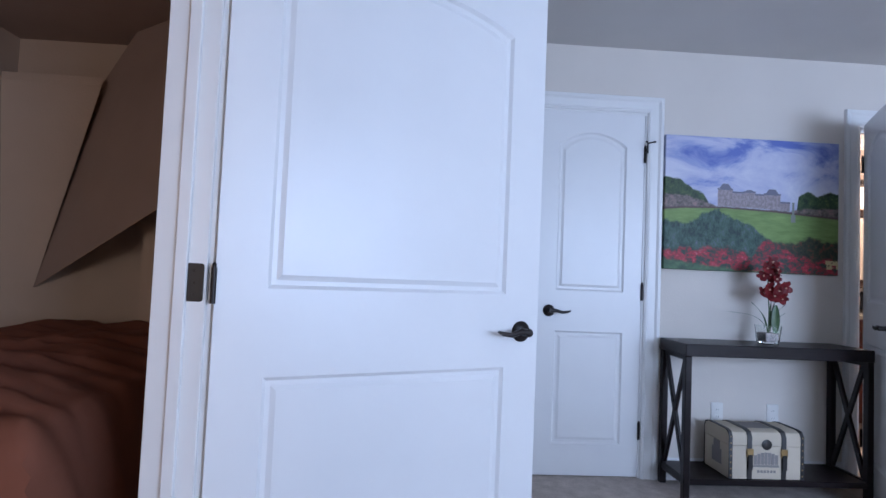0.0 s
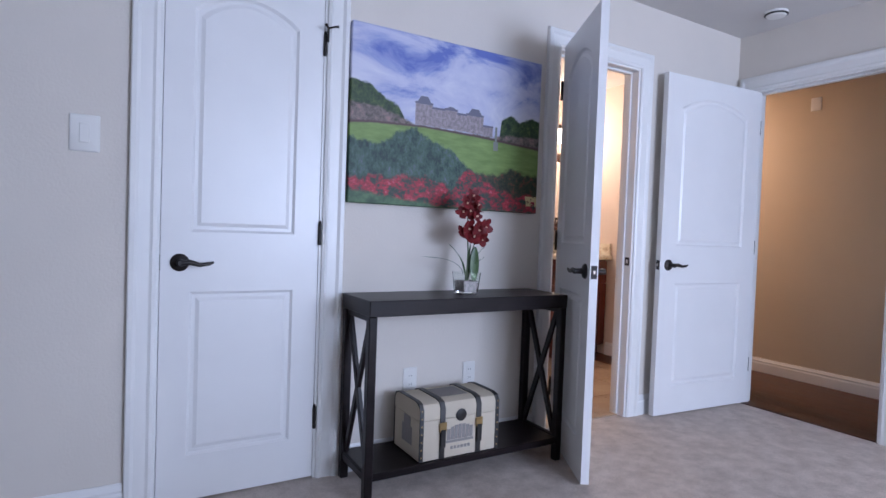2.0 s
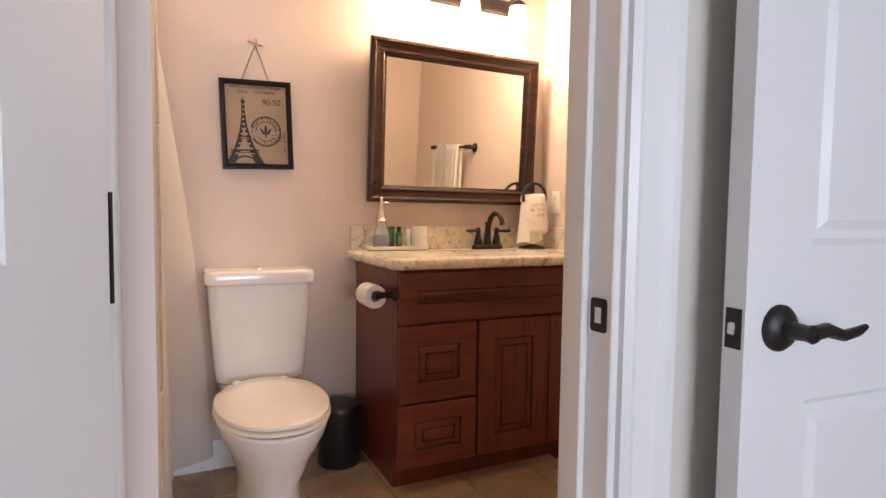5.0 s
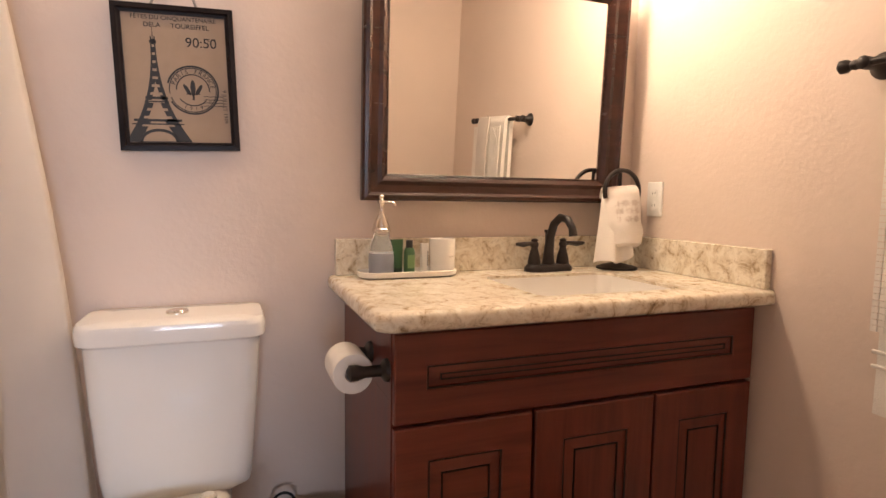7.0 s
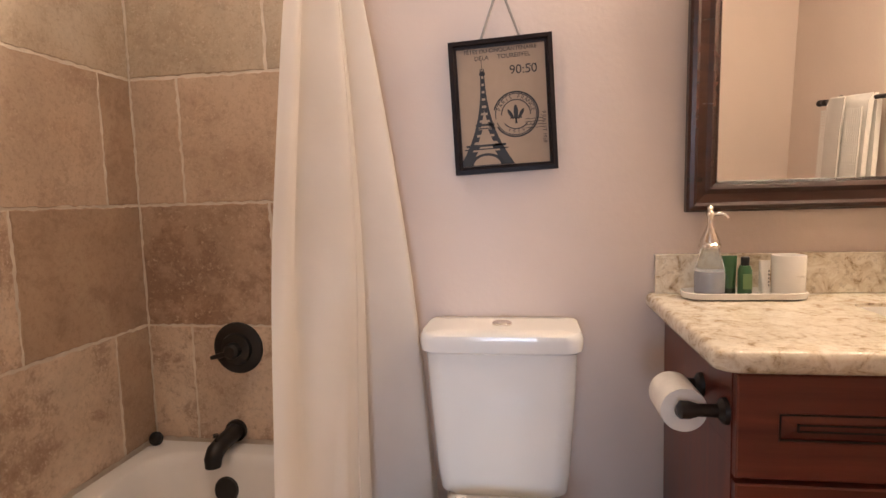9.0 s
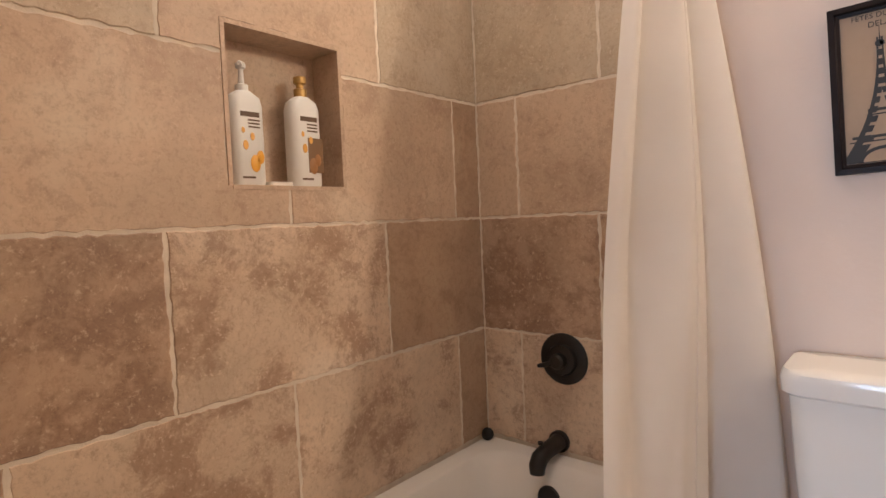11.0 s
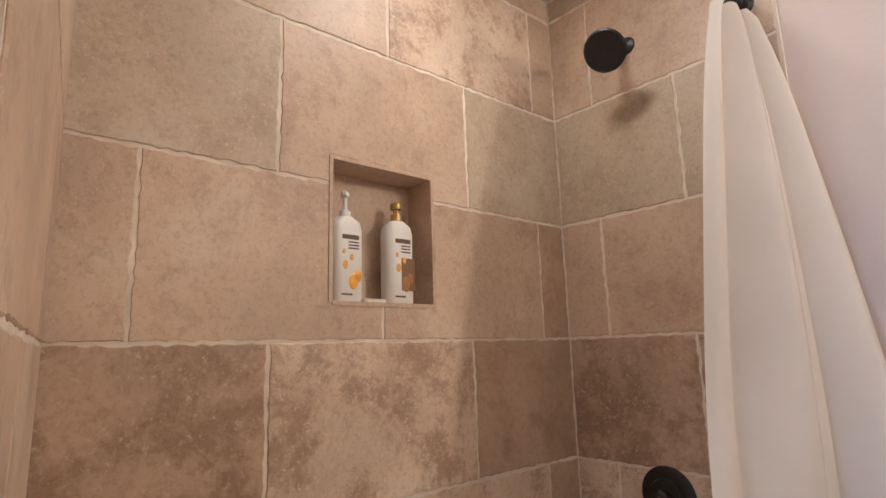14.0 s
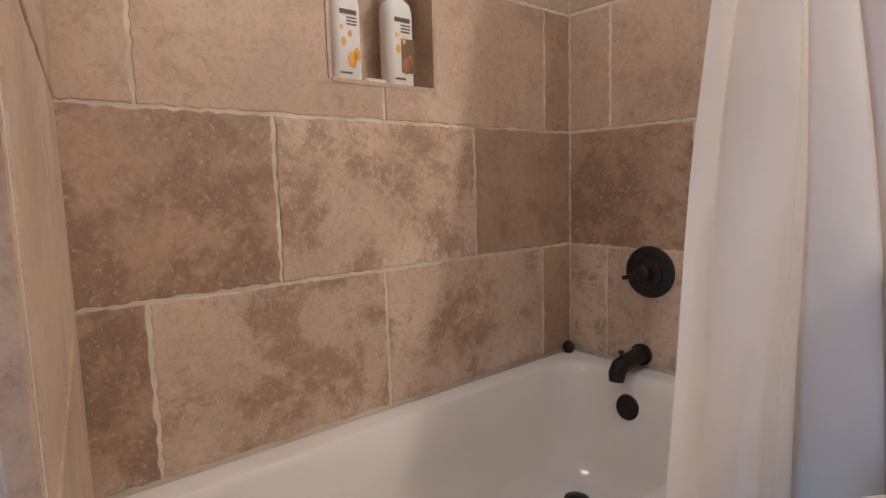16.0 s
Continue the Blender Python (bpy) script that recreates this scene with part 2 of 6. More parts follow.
def cloth_material(name, base, scale=420.0, trans=0.0, bump=0.3):
    m = mat(name, base, 0.92, spec=0.15)
    n = Nodes(m)
    n.colour(n.ramp(n.noise(4), (0.3, grey(base, 0.93)), (0.7, grey(base, 1.05))))
    w = n.noise(scale, 2)
    n.bump(w, bump, 0.001)
    n.bump(n.noise(16, 4), 0.25, 0.006)
    if trans:
        tr = n.add("ShaderNodeBsdfTranslucent")
        tr.inputs["Color"].default_value = (*base, 1)
        mx = n.add("ShaderNodeMixShader")
        mx.inputs[0].default_value = trans
        out = n.t.nodes["Material Output"]
        n.t.links.new(n.b.outputs[0], mx.inputs[1])
        n.t.links.new(tr.outputs[0], mx.inputs[2])
        n.t.links.new(mx.outputs[0], out.inputs["Surface"])
    return m


M_CURTAIN = cloth_material("white_curtain_cloth", (0.87, 0.84, 0.81), 500, 0.50)
M_TERRY = cloth_material("white_terry", (0.80, 0.77, 0.73), 260, 0, 0.9)
M_BEDCLOTH = cloth_material("brown_comforter", (0.20, 0.076, 0.046), 300, 0, 0.4)
M_TRUNK = cloth_material("cream_canvas", (0.60, 0.53, 0.42), 300, 0, 0.25)
M_LEATHER = mottled("black_leather_strap", (0.018, 0.016, 0.015), 0.45, 0.3, 30, 200, 0.3, 0.001)

# ---- mesh helpers ----
WORLD_OF = {}


def link_mesh(name, bm, material, smooth=False):
    me = bpy.data.meshes.new(name)
    bm.normal_update()
    bm.to_mesh(me)
    bm.free()
    mats = material if isinstance(material, (list, tuple)) else [material]
    for x in mats:
        me.materials.append(x)
    if smooth:
        for p in me.polygons:
            p.use_smooth = True
        me.set_sharp_from_angle(angle=radians(38))
    return new(name, me)


def thing(name, at, label, category, group="", kind=""):
    """An empty at the base of a thing; its parts are built in world metres."""
    ob = new(name)
    ob.empty_display_size = 0.05
    ob.matrix_world = at if isinstance(at, Matrix) else Matrix.Translation(at)
    WORLD_OF[ob] = ob.matrix_world.copy()
    return tagged(ob, label, category, group, kind)


def part(name, bm, material, parent, label="", smooth=True, local=False):
    """One mesh part under a thing or part; bm is in world metres unless local."""
    base = WORLD_OF[parent]
    if not local:
        bm.transform(base.inverted())
    ob = link_mesh(name, bm, material, smooth)
    ob.parent = parent
    WORLD_OF[ob] = base
    if label:
        ob["label"] = label
    return ob


def solid(name, bm, material, label, category, kind="", group="", smooth=True):
    ob = link_mesh(name, bm, material, smooth)
    WORLD_OF[ob] = Matrix.Identity(4)
    return tagged(ob, label, category, group, kind)


def box(bm, x0, y0, z0, x1, y1, z1, bevel=0.0, seg=1, m=None):
    x0, x1 = sorted((x0, x1)); y0, y1 = sorted((y0, y1)); z0, z1 = sorted((z0, z1))
    r = bmesh.ops.create_cube(bm, size=1)
    bmesh.ops.scale(bm, vec=(x1 - x0, y1 - y0, z1 - z0), verts=r["verts"])
    bmesh.ops.translate(bm, vec=((x0 + x1) / 2, (y0 + y1) / 2, (z0 + z1) / 2), verts=r["verts"])
    vs = r["verts"]
    if bevel:
        es = list({e for v in vs for e in v.link_edges})
        b = bmesh.ops.bevel(bm, geom=es, offset=bevel, segments=seg, affect="EDGES", profile=0.5)
        vs = list({v for f in b["faces"] for v in f.verts} | {v for v in vs if v.is_valid})
    if m:
        bmesh.ops.transform(bm, matrix=m, verts=vs)
    return bm


def bx(*a, **k):
    return box(bmesh.new(), *a, **k)


def lathe(bm, profile, m=None, n=24, caps=True):
    """Turns (radius, height) pairs about z; m places it."""
    m = m or Matrix.Identity(4)
    rings = []
    for r, h in profile:
        rings.append([bm.verts.new(m @ Vector((r * math.cos(2 * math.pi * i / n), r * math.sin(2 * math.pi * i / n), h))) for i in range(n)])
    for a, b in zip(rings, rings[1:]):
        for i in range(n):
            bm.faces.new((a[i], a[(i + 1) % n], b[(i + 1) % n], b[i]))
    if caps:
        bm.faces.new(rings[0][::-1])
        bm.faces.new(rings[-1])
    bmesh.ops.recalc_face_normals(bm, faces=bm.faces[:])
    return bm


def tube(bm, pts, radius, n=12, caps=True, flat=1.0):
    """A round bar along points; radius a number or one for each point."""
    pts = [Vector(p) for p in pts]
    rs = radius if isinstance(radius, (list, tuple)) else [radius] * len(pts)
    up = None
    rings = []
    for i, p in enumerate(pts):
        d = (pts[min(i + 1, len(pts) - 1)] - pts[max(i - 1, 0)]).normalized()
        if up is None:
            up = d.orthogonal().normalized()
        up = (up - d * up.dot(d)).normalized()
        side = d.cross(up)
        rings.append([bm.verts.new(p + (up * math.cos(2 * math.pi * k / n) + side * math.sin(2 * math.pi * k / n) * flat) * rs[i]) for k in range(n)])
    for a, b in zip(rings, rings[1:]):
        for k in range(n):
            bm.faces.new((a[k], a[(k + 1) % n], b[(k + 1) % n], b[k]))
    if caps:
        bm.faces.new(rings[0][::-1])
        bm.faces.new(rings[-1])
    bmesh.ops.recalc_face_normals(bm, faces=bm.faces[:])
    return bm


def loft(bm, rings, caps=(True, True), closed=True):
    vs = [[bm.verts.new(p) for p in r] for r in rings]
    n = len(vs[0])
    for a, b in zip(vs, vs[1:]):
        for k in range(n if closed else n - 1):
            bm.faces.new((a[k], a[(k + 1) % n], b[(k + 1) % n], b[k]))
    if closed and caps[0]:
        bm.faces.new(vs[0][::-1])
    if closed and caps[1]:
        bm.faces.new(vs[-1])
    bmesh.ops.recalc_face_normals(bm, faces=bm.faces[:])
    return bm


def rounded_rect(cx, cy, hx, hy, r, z, n=6):
    out = []
    for sx, sy, a0 in ((1, 1, 0), (-1, 1, 90), (-1, -1, 180), (1, -1, 270)):
        for i in range(n + 1):
            a = radians(a0 + 90 * i / n)
            out.append(Vector((cx + sx * (hx - r) + r * math.cos(a), cy + sy * (hy - r) + r * math.sin(a), z)))
    return out


def grid_sheet(bm, nu, nv, fn):
    """A sheet of nu by nv cells whose points come from fn(u, v)."""
    vs = [[bm.verts.new(fn(i / nu, j / nv)) for j in range(nv + 1)] for i in range(nu + 1)]
    for i in range(nu):
        for j in range(nv):
            bm.faces.new((vs[i][j], vs[i + 1][j], vs[i + 1][j + 1], vs[i][j + 1]))
    return bm


def thick_sheet(bm, thick):
    bmesh.ops.recalc_face_normals(bm, faces=bm.faces[:])
    bmesh.ops.solidify(bm, geom=bm.faces[:], thickness=thick)
    return bm


def lettering(name, text, size, m, material, parent, align="CENTER"):
    """Words in the built-in font, as a thin mesh part placed by m in world metres."""
    cu = bpy.data.curves.new(name, "FONT")
    cu.body, cu.size, cu.align_x, cu.align_y, cu.extrude = text, size, align, "CENTER", 0.0003
    tmp = bpy.data.objects.new(name, cu)
    scene.collection.objects.link(tmp)
    me = bpy.data.meshes.new_from_object(tmp.evaluated_get(bpy.context.evaluated_depsgraph_get()))
    bpy.data.objects.remove(tmp)
    bm = bmesh.new()
    bm.from_mesh(me)
    bpy.data.meshes.remove(me)
    bm.transform(m)
    return part(name, bm, material, parent, smooth=False)


def structure(name, bm, material, label, category="wall", smooth=False):
    return solid(name, bm, material, label, category, "structure", smooth=smooth)


# ---- plan ----
CEIL = 2.42            # ceiling height
XW, XE = -1.79, 2.85   # bedroom: west wall face, east wall face
YS = -5.60             # bedroom: south wall face; the north wall face is y = 0
T = 0.11               # wall thickness
BX0, BX1 = 0.545, 3.12 # bath: tub wall face, towel wall face
BY0, BY1 = 0.11, 1.85  # bath: door wall face, vanity wall face
DX0, DX1 = 1.27, 1.905 # bath doorway
DH = 2.055             # doorway height
PX, PY = 1.33, 0.312   # end of the partition at the foot of the tub

# floors
structure("floor", bx(-5.2, -5.85, -0.1, 2.85, 0.055, 0), M_CARPET, "beige cut-pile carpet with worn footprints", "floor")
bm = bx(0.3, 0.057, -0.1, 3.4, 2.2, -0.006)
floor_bath = structure("floor_bath", bm, M_GROUT, "tan stone tiled bathroom floor with pale grout", "floor")
floor_hall = structure("floor_hall", bx(2.852, -5.85, -0.1, 4.1, 2.5, -0.006), M_GLAZE, "dark reddish-brown hardwood hall floor", "floor")
structure("threshold_bath", bx(DX0, 0.045, -0.002, DX1, 0.075, 0.008, 0.003), M_FLOORTILE, "tan stone threshold strip in the bathroom doorway", "trim")

# ceilings
structure("ceiling", bx(-1.92, -5.85, CEIL, 2.96, 0.0, CEIL + 0.1), M_CEIL, "flat white painted bedroom ceiling", "ceiling")
structure("ceiling_bath", bx(0.3, 0.0, CEIL, 2.96, 2.2, CEIL + 0.1), M_CEIL, "flat white painted bathroom ceiling", "ceiling")
structure("ceiling_hall", bx(2.96, -5.85, CEIL, 4.1, 2.5, CEIL + 0.1), M_CEIL, "flat white painted hall ceiling", "ceiling")


def wall_with_hole(name, axis, a0, a1, b0, b1, holes, material, label):
    """A wall along x or y from a0 to a1, b0 to b1 thick, with openings (h0, h1, z0, z1)."""
    bm = bmesh.new()
    put = (lambda p, q, z0, z1: box(bm, p, b0, z0, q, b1, z1)) if axis == "x" else (lambda p, q, z0, z1: box(bm, b0, p, z0, b1, q, z1))
    at = a0
    for h0, h1, z0, z1 in holes:
        put(at, h0, 0, CEIL)
        if z0 > 0:
            put(h0, h1, 0, z0)
        if z1 < CEIL:
            put(h0, h1, z1, CEIL)
        at = h1
    put(at, a1, 0, CEIL)
    return structure(name, bm, material, label)


CDX0, CDX1 = -0.605, 0.022   # closet doorway
wall_north = wall_with_hole("wall_north", "x", XW - 0.13, 2.96, 0.0, 0.055, [(CDX0, CDX1, 0, DH), (DX0, DX1, 0, DH)], M_WALL, "greige painted bedroom wall with closet and bathroom doorways")
wall_bath_south = wall_with_hole("wall_bath_south", "x", 0.43, 3.12, 0.057, 0.11, [(DX0, DX1, 0, DH)], M_BATHWALL, "cream painted bathroom wall round the doorway")
structure("wall_closet", bx(-0.75, 0.7, 0, 0.2, 0.75, CEIL), M_WALL, "plain painted closet back wall")
wall_west = wall_with_hole("wall_west", "y", YS, 0.0, XW - 0.13, XW, [(-2.62, -1.66, 0, DH)], M_WALL, "greige painted bedroom wall beside an open doorway")
HY0, HY1 = -0.91, -0.11     # hall doorway
wall_east = wall_with_hole("wall_east", "y", YS, 0.0, XE, XE + T, [(HY0, HY1, 0, DH)], M_WALL, "greige painted wall with the hall doorway")
wall_south = wall_with_hole("wall_south", "x", XW - 0.13, XE + T, YS - 0.13, YS, [(0.55, 2.65, 0.75, 2.15)], M_WALL, "greige painted bedroom wall with a wide window")
structure("wall_bath_west", bx(0.30, BY0, 0, BX0 - 0.118, 2.0, CEIL), M_GROUT, "wall behind the tub tiling")
structure("wall_bath_north", bx(0.43, BY1 + 0.012, 0, BX1 + T, 2.0, CEIL), M_BATHWALL, "cream textured painted wall behind vanity and toilet")
structure("wall_bath_east", bx(BX1, 0.057, 0, BX1 + T, BY1 + 0.012, CEIL), M_BATHWALL, "cream textured painted wall with the towel bar")
structure("wall_partition", bx(0.43, BY0, 0, PX, PY - 0.012, CEIL), M_BATHWALL, "short painted partition at the foot of the tub")
structure("wall_hall_east", bx(3.87, -5.85, 0, 4.0, 2.5, CEIL), M_HALLWALL, "tan painted hallway wall")
structure("wall_hall_north", bx(BX1 + T, 2.3, 0, 3.87, 2.4, CEIL), M_HALLWALL, "tan painted hallway end wall")
structure("wall_hall_south", bx(XE + T, -5.8, 0, 3.87, -5.7, CEIL), M_HALLWALL, "tan painted hallway end wall")

# window behind the walk
win = thing("window_1", (1.6, YS, 0.75), "wide white-framed bedroom window with clear panes", "window", kind="structure")
bm = bmesh.new()
for a in ((0.55, 0.75, 0.61, 2.15), (2.59, 0.75, 2.65, 2.15), (1.57, 0.75, 1.63, 2.15)):
    box(bm, a[0], YS - 0.1, a[1], a[2], YS - 0.04, a[3])
for z in (0.75, 2.09):
    box(bm, 0.61, YS - 0.1, z, 1.57, YS - 0.04, z + 0.06)
    box(bm, 1.63, YS - 0.1, z, 2.59, YS - 0.04, z + 0.06)
part("window_frame", bm, M_TRIM, win, smooth=False)
for x0, x1 in ((0.61, 1.57), (1.63, 2.59)):
    p = part("pane", bx(x0, YS - 0.073, 0.81, x1, YS - 0.067, 2.09), M_GLASS, win, smooth=False)
    p.visible_shadow = False
structure("ground", bx(-300, -300, -3.2, 300, 300, -3.0), mottled("garden_ground", (0.09, 0.11, 0.05), 0.95), "green garden ground outside", "ground")

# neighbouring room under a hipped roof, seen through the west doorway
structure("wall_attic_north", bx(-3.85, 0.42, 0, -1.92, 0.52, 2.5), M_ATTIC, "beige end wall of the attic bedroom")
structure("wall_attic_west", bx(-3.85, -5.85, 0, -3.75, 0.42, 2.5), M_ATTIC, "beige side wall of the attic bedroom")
# out-of-view opening, added behind the attic's fill lamp
wall_with_hole("wall_attic_south", "x", -3.75, -1.92, -5.85, -5.75, [(-3.25, -2.25, 0.9, 2.0)], M_ATTIC, "beige end wall of the attic bedroom with an opening added for its fill lamp")
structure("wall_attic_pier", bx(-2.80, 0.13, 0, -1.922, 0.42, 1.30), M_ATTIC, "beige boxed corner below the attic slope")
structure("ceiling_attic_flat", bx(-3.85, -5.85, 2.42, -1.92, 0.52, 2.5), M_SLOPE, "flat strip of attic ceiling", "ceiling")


def slope(name, quad, lift, material, label):
    bm = bmesh.new()
    loft(bm, [[Vector(p) + Vector(lift) * k for p in quad] for k in (0, 1)])
    structure(name, bm, material, label, "ceiling")


# dormer shares the wall paint, tilted to catch light; slope carries shade in colour
slope("ceiling_attic_dormer", ((-3.749, 0.29, 2.12), (-3.18, 0.30, 2.12), (-3.56, 0.415, 0.90), (-3.749, 0.415, 0.90)), (0, 0.004, 0.05), M_ATTIC, "beige dormer face in the attic, tilted to catch light")
slope("ceiling_attic_slope", ((-3.25, 0.415, 2.15), (-3.56, 0.415, 0.90), (-2.13, -0.55, 1.535), (-1.93, -0.55, 2.41), (-2.95, 0.20, 2.41)), (0.02, 0.02, 0.04), M_SLOPE, "sloping attic ceiling with shade in its brownish colour")


# ---- trims ----
CASING = [(0.0, 0.0), (0.0, 0.010), (0.012, 0.016), (0.022, 0.012), (0.060, 0.014), (0.072, 0.022), (0.086, 0.022), (0.090, 0.018), (0.090, 0.0)]


def casing(name, a0, a1, top, plane, facing, axis, label):
    """Moulded trim round an opening a0..a1 wide and top high, proud of the wall face at plane towards facing."""
    bm = bmesh.new()
    rings = []
    for side, z in ((0, 0.0), (0, 1.0), (1, 1.0), (1, 0.0)):
        ring = []
        for w, d in CASING:
            a = (a0 + 0.006 - w) if side == 0 else (a1 - 0.006 + w)
            zz = 0.0 if z == 0 else top - 0.006 + w
            b = plane + facing * d
            ring.append(Vector((a, b, zz)) if axis == "x" else Vector((b, a, zz)))
        rings.append(ring)
    loft(bm, rings)
    return solid(name, bm, M_TRIM, label, "trim", "structure", smooth=False)


def jamb(name, a0, a1, top, b0, b1, axis, stop):
    """Lining of a doorway with its stop bead."""
    bm = bmesh.new()
    e = 0.018
    def put(p, q, z0, z1, c0=b0, c1=b1):
        box(bm, p, c0, z0, q, c1, z1, 0.002) if axis == "x" else box(bm, c0, p, z0, c1, q, z1, 0.002)
    put(a0, a0 + e, 0, top - e)
    put(a1 - e, a1, 0, top - e)
    put(a0, a1, top - e, top)
    s0, s1 = stop
    put(a0 + e, a0 + e + 0.012, 0, top - e, s0, s1)
    put(a1 - e - 0.012, a1 - e, 0, top - e, s0, s1)
    put(a0 + e + 0.012, a1 - e - 0.012, top - e - 0.012, top - e, s0, s1)
    return solid(name, bm, M_TRIM, "white painted door lining with stop bead", "trim", "structure", smooth=False)


casing("closet_casing", CDX0, CDX1, DH, 0.0, -1, "x", "white moulded casing round the closet door")
jamb("closet_jamb", CDX0, CDX1, DH, 0.0, 0.10, "x", (0.045, 0.075))
casing("bath_casing", DX0, DX1, DH, 0.0, -1, "x", "white moulded casing round the bathroom doorway")
jamb("bath_jamb", DX0, DX1, DH, 0.0, 0.11, "x", (0.048, 0.08))
bm = bmesh.new()
loft(bm, [[Vector((DX1 - 0.006 + w, 0.11 + d, z)) for w, d in CASING] for z in (0, 2.14)])
solid("bath_casing_inside", bm, M_TRIM, "white moulded casing on the bathroom side", "trim", "structure", smooth=False)
casing("hall_casing", HY0, HY1, DH, XE, -1, "y", "white moulded casing round the hall doorway")
jamb("hall_jamb", HY0, HY1, DH, XE, XE + T, "y", (XE + 0.045, XE + 0.075))
casing("west_casing", -2.62, -1.66, DH, XW, 1, "y", "white moulded casing round the attic room doorway")
jamb("west_jamb", -2.62, -1.66, DH, XW - 0.13, XW, "y", (XW - 0.075, XW - 0.045))

SKIRT = [(0.0, 0.0), (0.014, 0.0), (0.014, 0.075), (0.010, 0.085), (0.012, 0.095), (0.006, 0.110), (0.004, 0.118), (0.0, 0.118)]


def skirting(p, q, normal):
    """A moulded baseboard from p to q on the floor, proud along normal."""
    bm = bmesh.new()
    n = Vector((*normal, 0))
    loft(bm, [[Vector((*e, 0)) + n * d + Vector((0, 0, h)) for d, h in SKIRT] for e in (p, q)])
    return solid("baseboard", bm, M_TRIM, "white moulded baseboard along the wall", "trim", "structure", smooth=False)


skirting((XW, 0), (CDX0 - 0.086, 0), (0, -1))
skirting((CDX1 + 0.086, 0), (DX0 - 0.086, 0), (0, -1))
skirting((DX1 + 0.086, 0), (XE, 0), (0, -1))
skirting((XW, 0), (XW, -1.57), (1, 0))
skirting((XW, -2.71), (XW, YS), (1, 0))
skirting((XE, HY0 - 0.086), (XE, YS), (-1, 0))
skirting((3.87, -5.7), (3.87, 2.3), (-1, 0))
skirting((1.30, BY1 + 0.012), (2.09, BY1 + 0.012), (0, -1))
skirting((BX1, 0.11), (BX1, 1.31), (-1, 0))


# ---- doors ----
def panel_door(name, w, h, m, label, lever=True, lever_sides=(1, -1), knob_z=0.90, hinges=(0.25, 1.02, 1.80), group="white panel doors", kind="structure"):
    """A two-panel door with an arched upper panel. Local: hinge at x = 0, width along x, face towards -y."""
    t = 0.035
    d = thing(name, m, label, "door", group, kind)
    bm = bmesh.new()
    st = 0.100 if w < 0.7 else 0.125

    def loops(inset):
        x0, x1 = st + inset, w - st - inset
        lower = [(x0, 0.17 + inset), (x1, 0.17 + inset), (x1, 0.79 - inset), (x0, 0.79 - inset)]
        y1, rise = 1.915 - inset, 0.075
        upper = [(x0, 1.015 + inset), (x1, 1.015 + inset)]
        for i in range(15):
            u = i / 14
            x = x1 + (x0 - x1) * u
            upper.append((x, y1 - rise + rise * math.sin(math.pi * u) ** 0.8))
        return lower, upper

    for side in (-1, 1):
        y = side * t / 2
        ring = lambda pts, dy: [bm.verts.new((x, y - side * dy, z)) for x, z in pts]
        edge = lambda vs: [bm.edges.new((vs[i], vs[(i + 1) % len(vs)])) for i in range(len(vs))]
        outer = ring([(0, 0), (w, 0), (w, h), (0, h)], 0)
        es = edge(outer)
        l0, u0 = loops(0)
        for pts in (0, 1):
            prev = ring(loops(0)[pts], 0)
            es += edge(prev)
            for inset, dy in ((0.010, 0.009), (0.022, 0.009), (0.036, 0.003)):
                nxt = ring(loops(inset)[pts], dy)
                for i in range(len(nxt)):
                    j = (i + 1) % len(nxt)
                    bm.faces.new((prev[i], prev[j], nxt[j], nxt[i]))
                prev = nxt
            bm.faces.new(prev)
        bmesh.ops.triangle_fill(bm, edges=es, use_beauty=True, use_dissolve=False)
        if side == -1:
            first = outer
    for i in range(4):
        j = (i + 1) % 4
        bm.faces.new((first[i], first[j], outer[j], outer[i]))
    bmesh.ops.recalc_face_normals(bm, faces=bm.faces[:])
    part("slab", bm, M_DOOR, d, smooth=False, local=True)
    xk = w - 0.065
    if lever:
        for s in lever_sides:
            b2 = bmesh.new()
            lathe(b2, [(0.033, 0), (0.033, 0.004), (0.028, 0.010), (0.013, 0.014), (0.011, 0.042), (0.013, 0.05), (0.010, 0.054)],
                  Matrix.Translation((xk, s * t / 2, knob_z)) @ Matrix.Rotation(radians(90 if s < 0 else -90), 4, "X"))
            yy = s * (t / 2 + 0.047)
            tube(b2, [(xk, yy, knob_z), (xk - 0.03, yy, knob_z + 0.004), (xk - 0.065, yy, knob_z - 0.006), (xk - 0.095, yy, knob_z - 0.002), (xk - 0.112, yy, knob_z + 0.004)], [0.010, 0.010, 0.008, 0.007, 0.004], 10)
            part("lever_handle", b2, M_BRONZE, d, "dark oil-rubbed bronze lever handle", local=True)
        plate = part("latch_plate", bx(w - 0.001, -0.0125, knob_z - 0.028, w + 0.002, 0.0125, knob_z + 0.028, 0.0005), M_BRONZE, d, "bronze latch plate", smooth=False, local=True)
        b3 = bmesh.new()
        box(b3, w + 0.001, -0.006, knob_z - 0.009, w + 0.007, 0.006, knob_z + 0.009, 0.002)
        part("latch", b3, M_CHROME, d, local=True)
    for z in hinges:
        b4 = bmesh.new()
        lathe(b4, [(0.007, -0.045), (0.007, 0.045)], Matrix.Translation((-0.004, -t / 2 - 0.005, z)), 10)
        lathe(b4, [(0.004, 0.045), (0.006, 0.05), (0.003, 0.056)], Matrix.Translation((-0.004, -t / 2 - 0.005, z)), 10)
        box(b4, -0.006, -t / 2, z - 0.045, -0.003, t / 2, z + 0.045)
        part("hinge", b4, M_BRONZE, d, "dark bronze butt hinge", local=True)
    return d


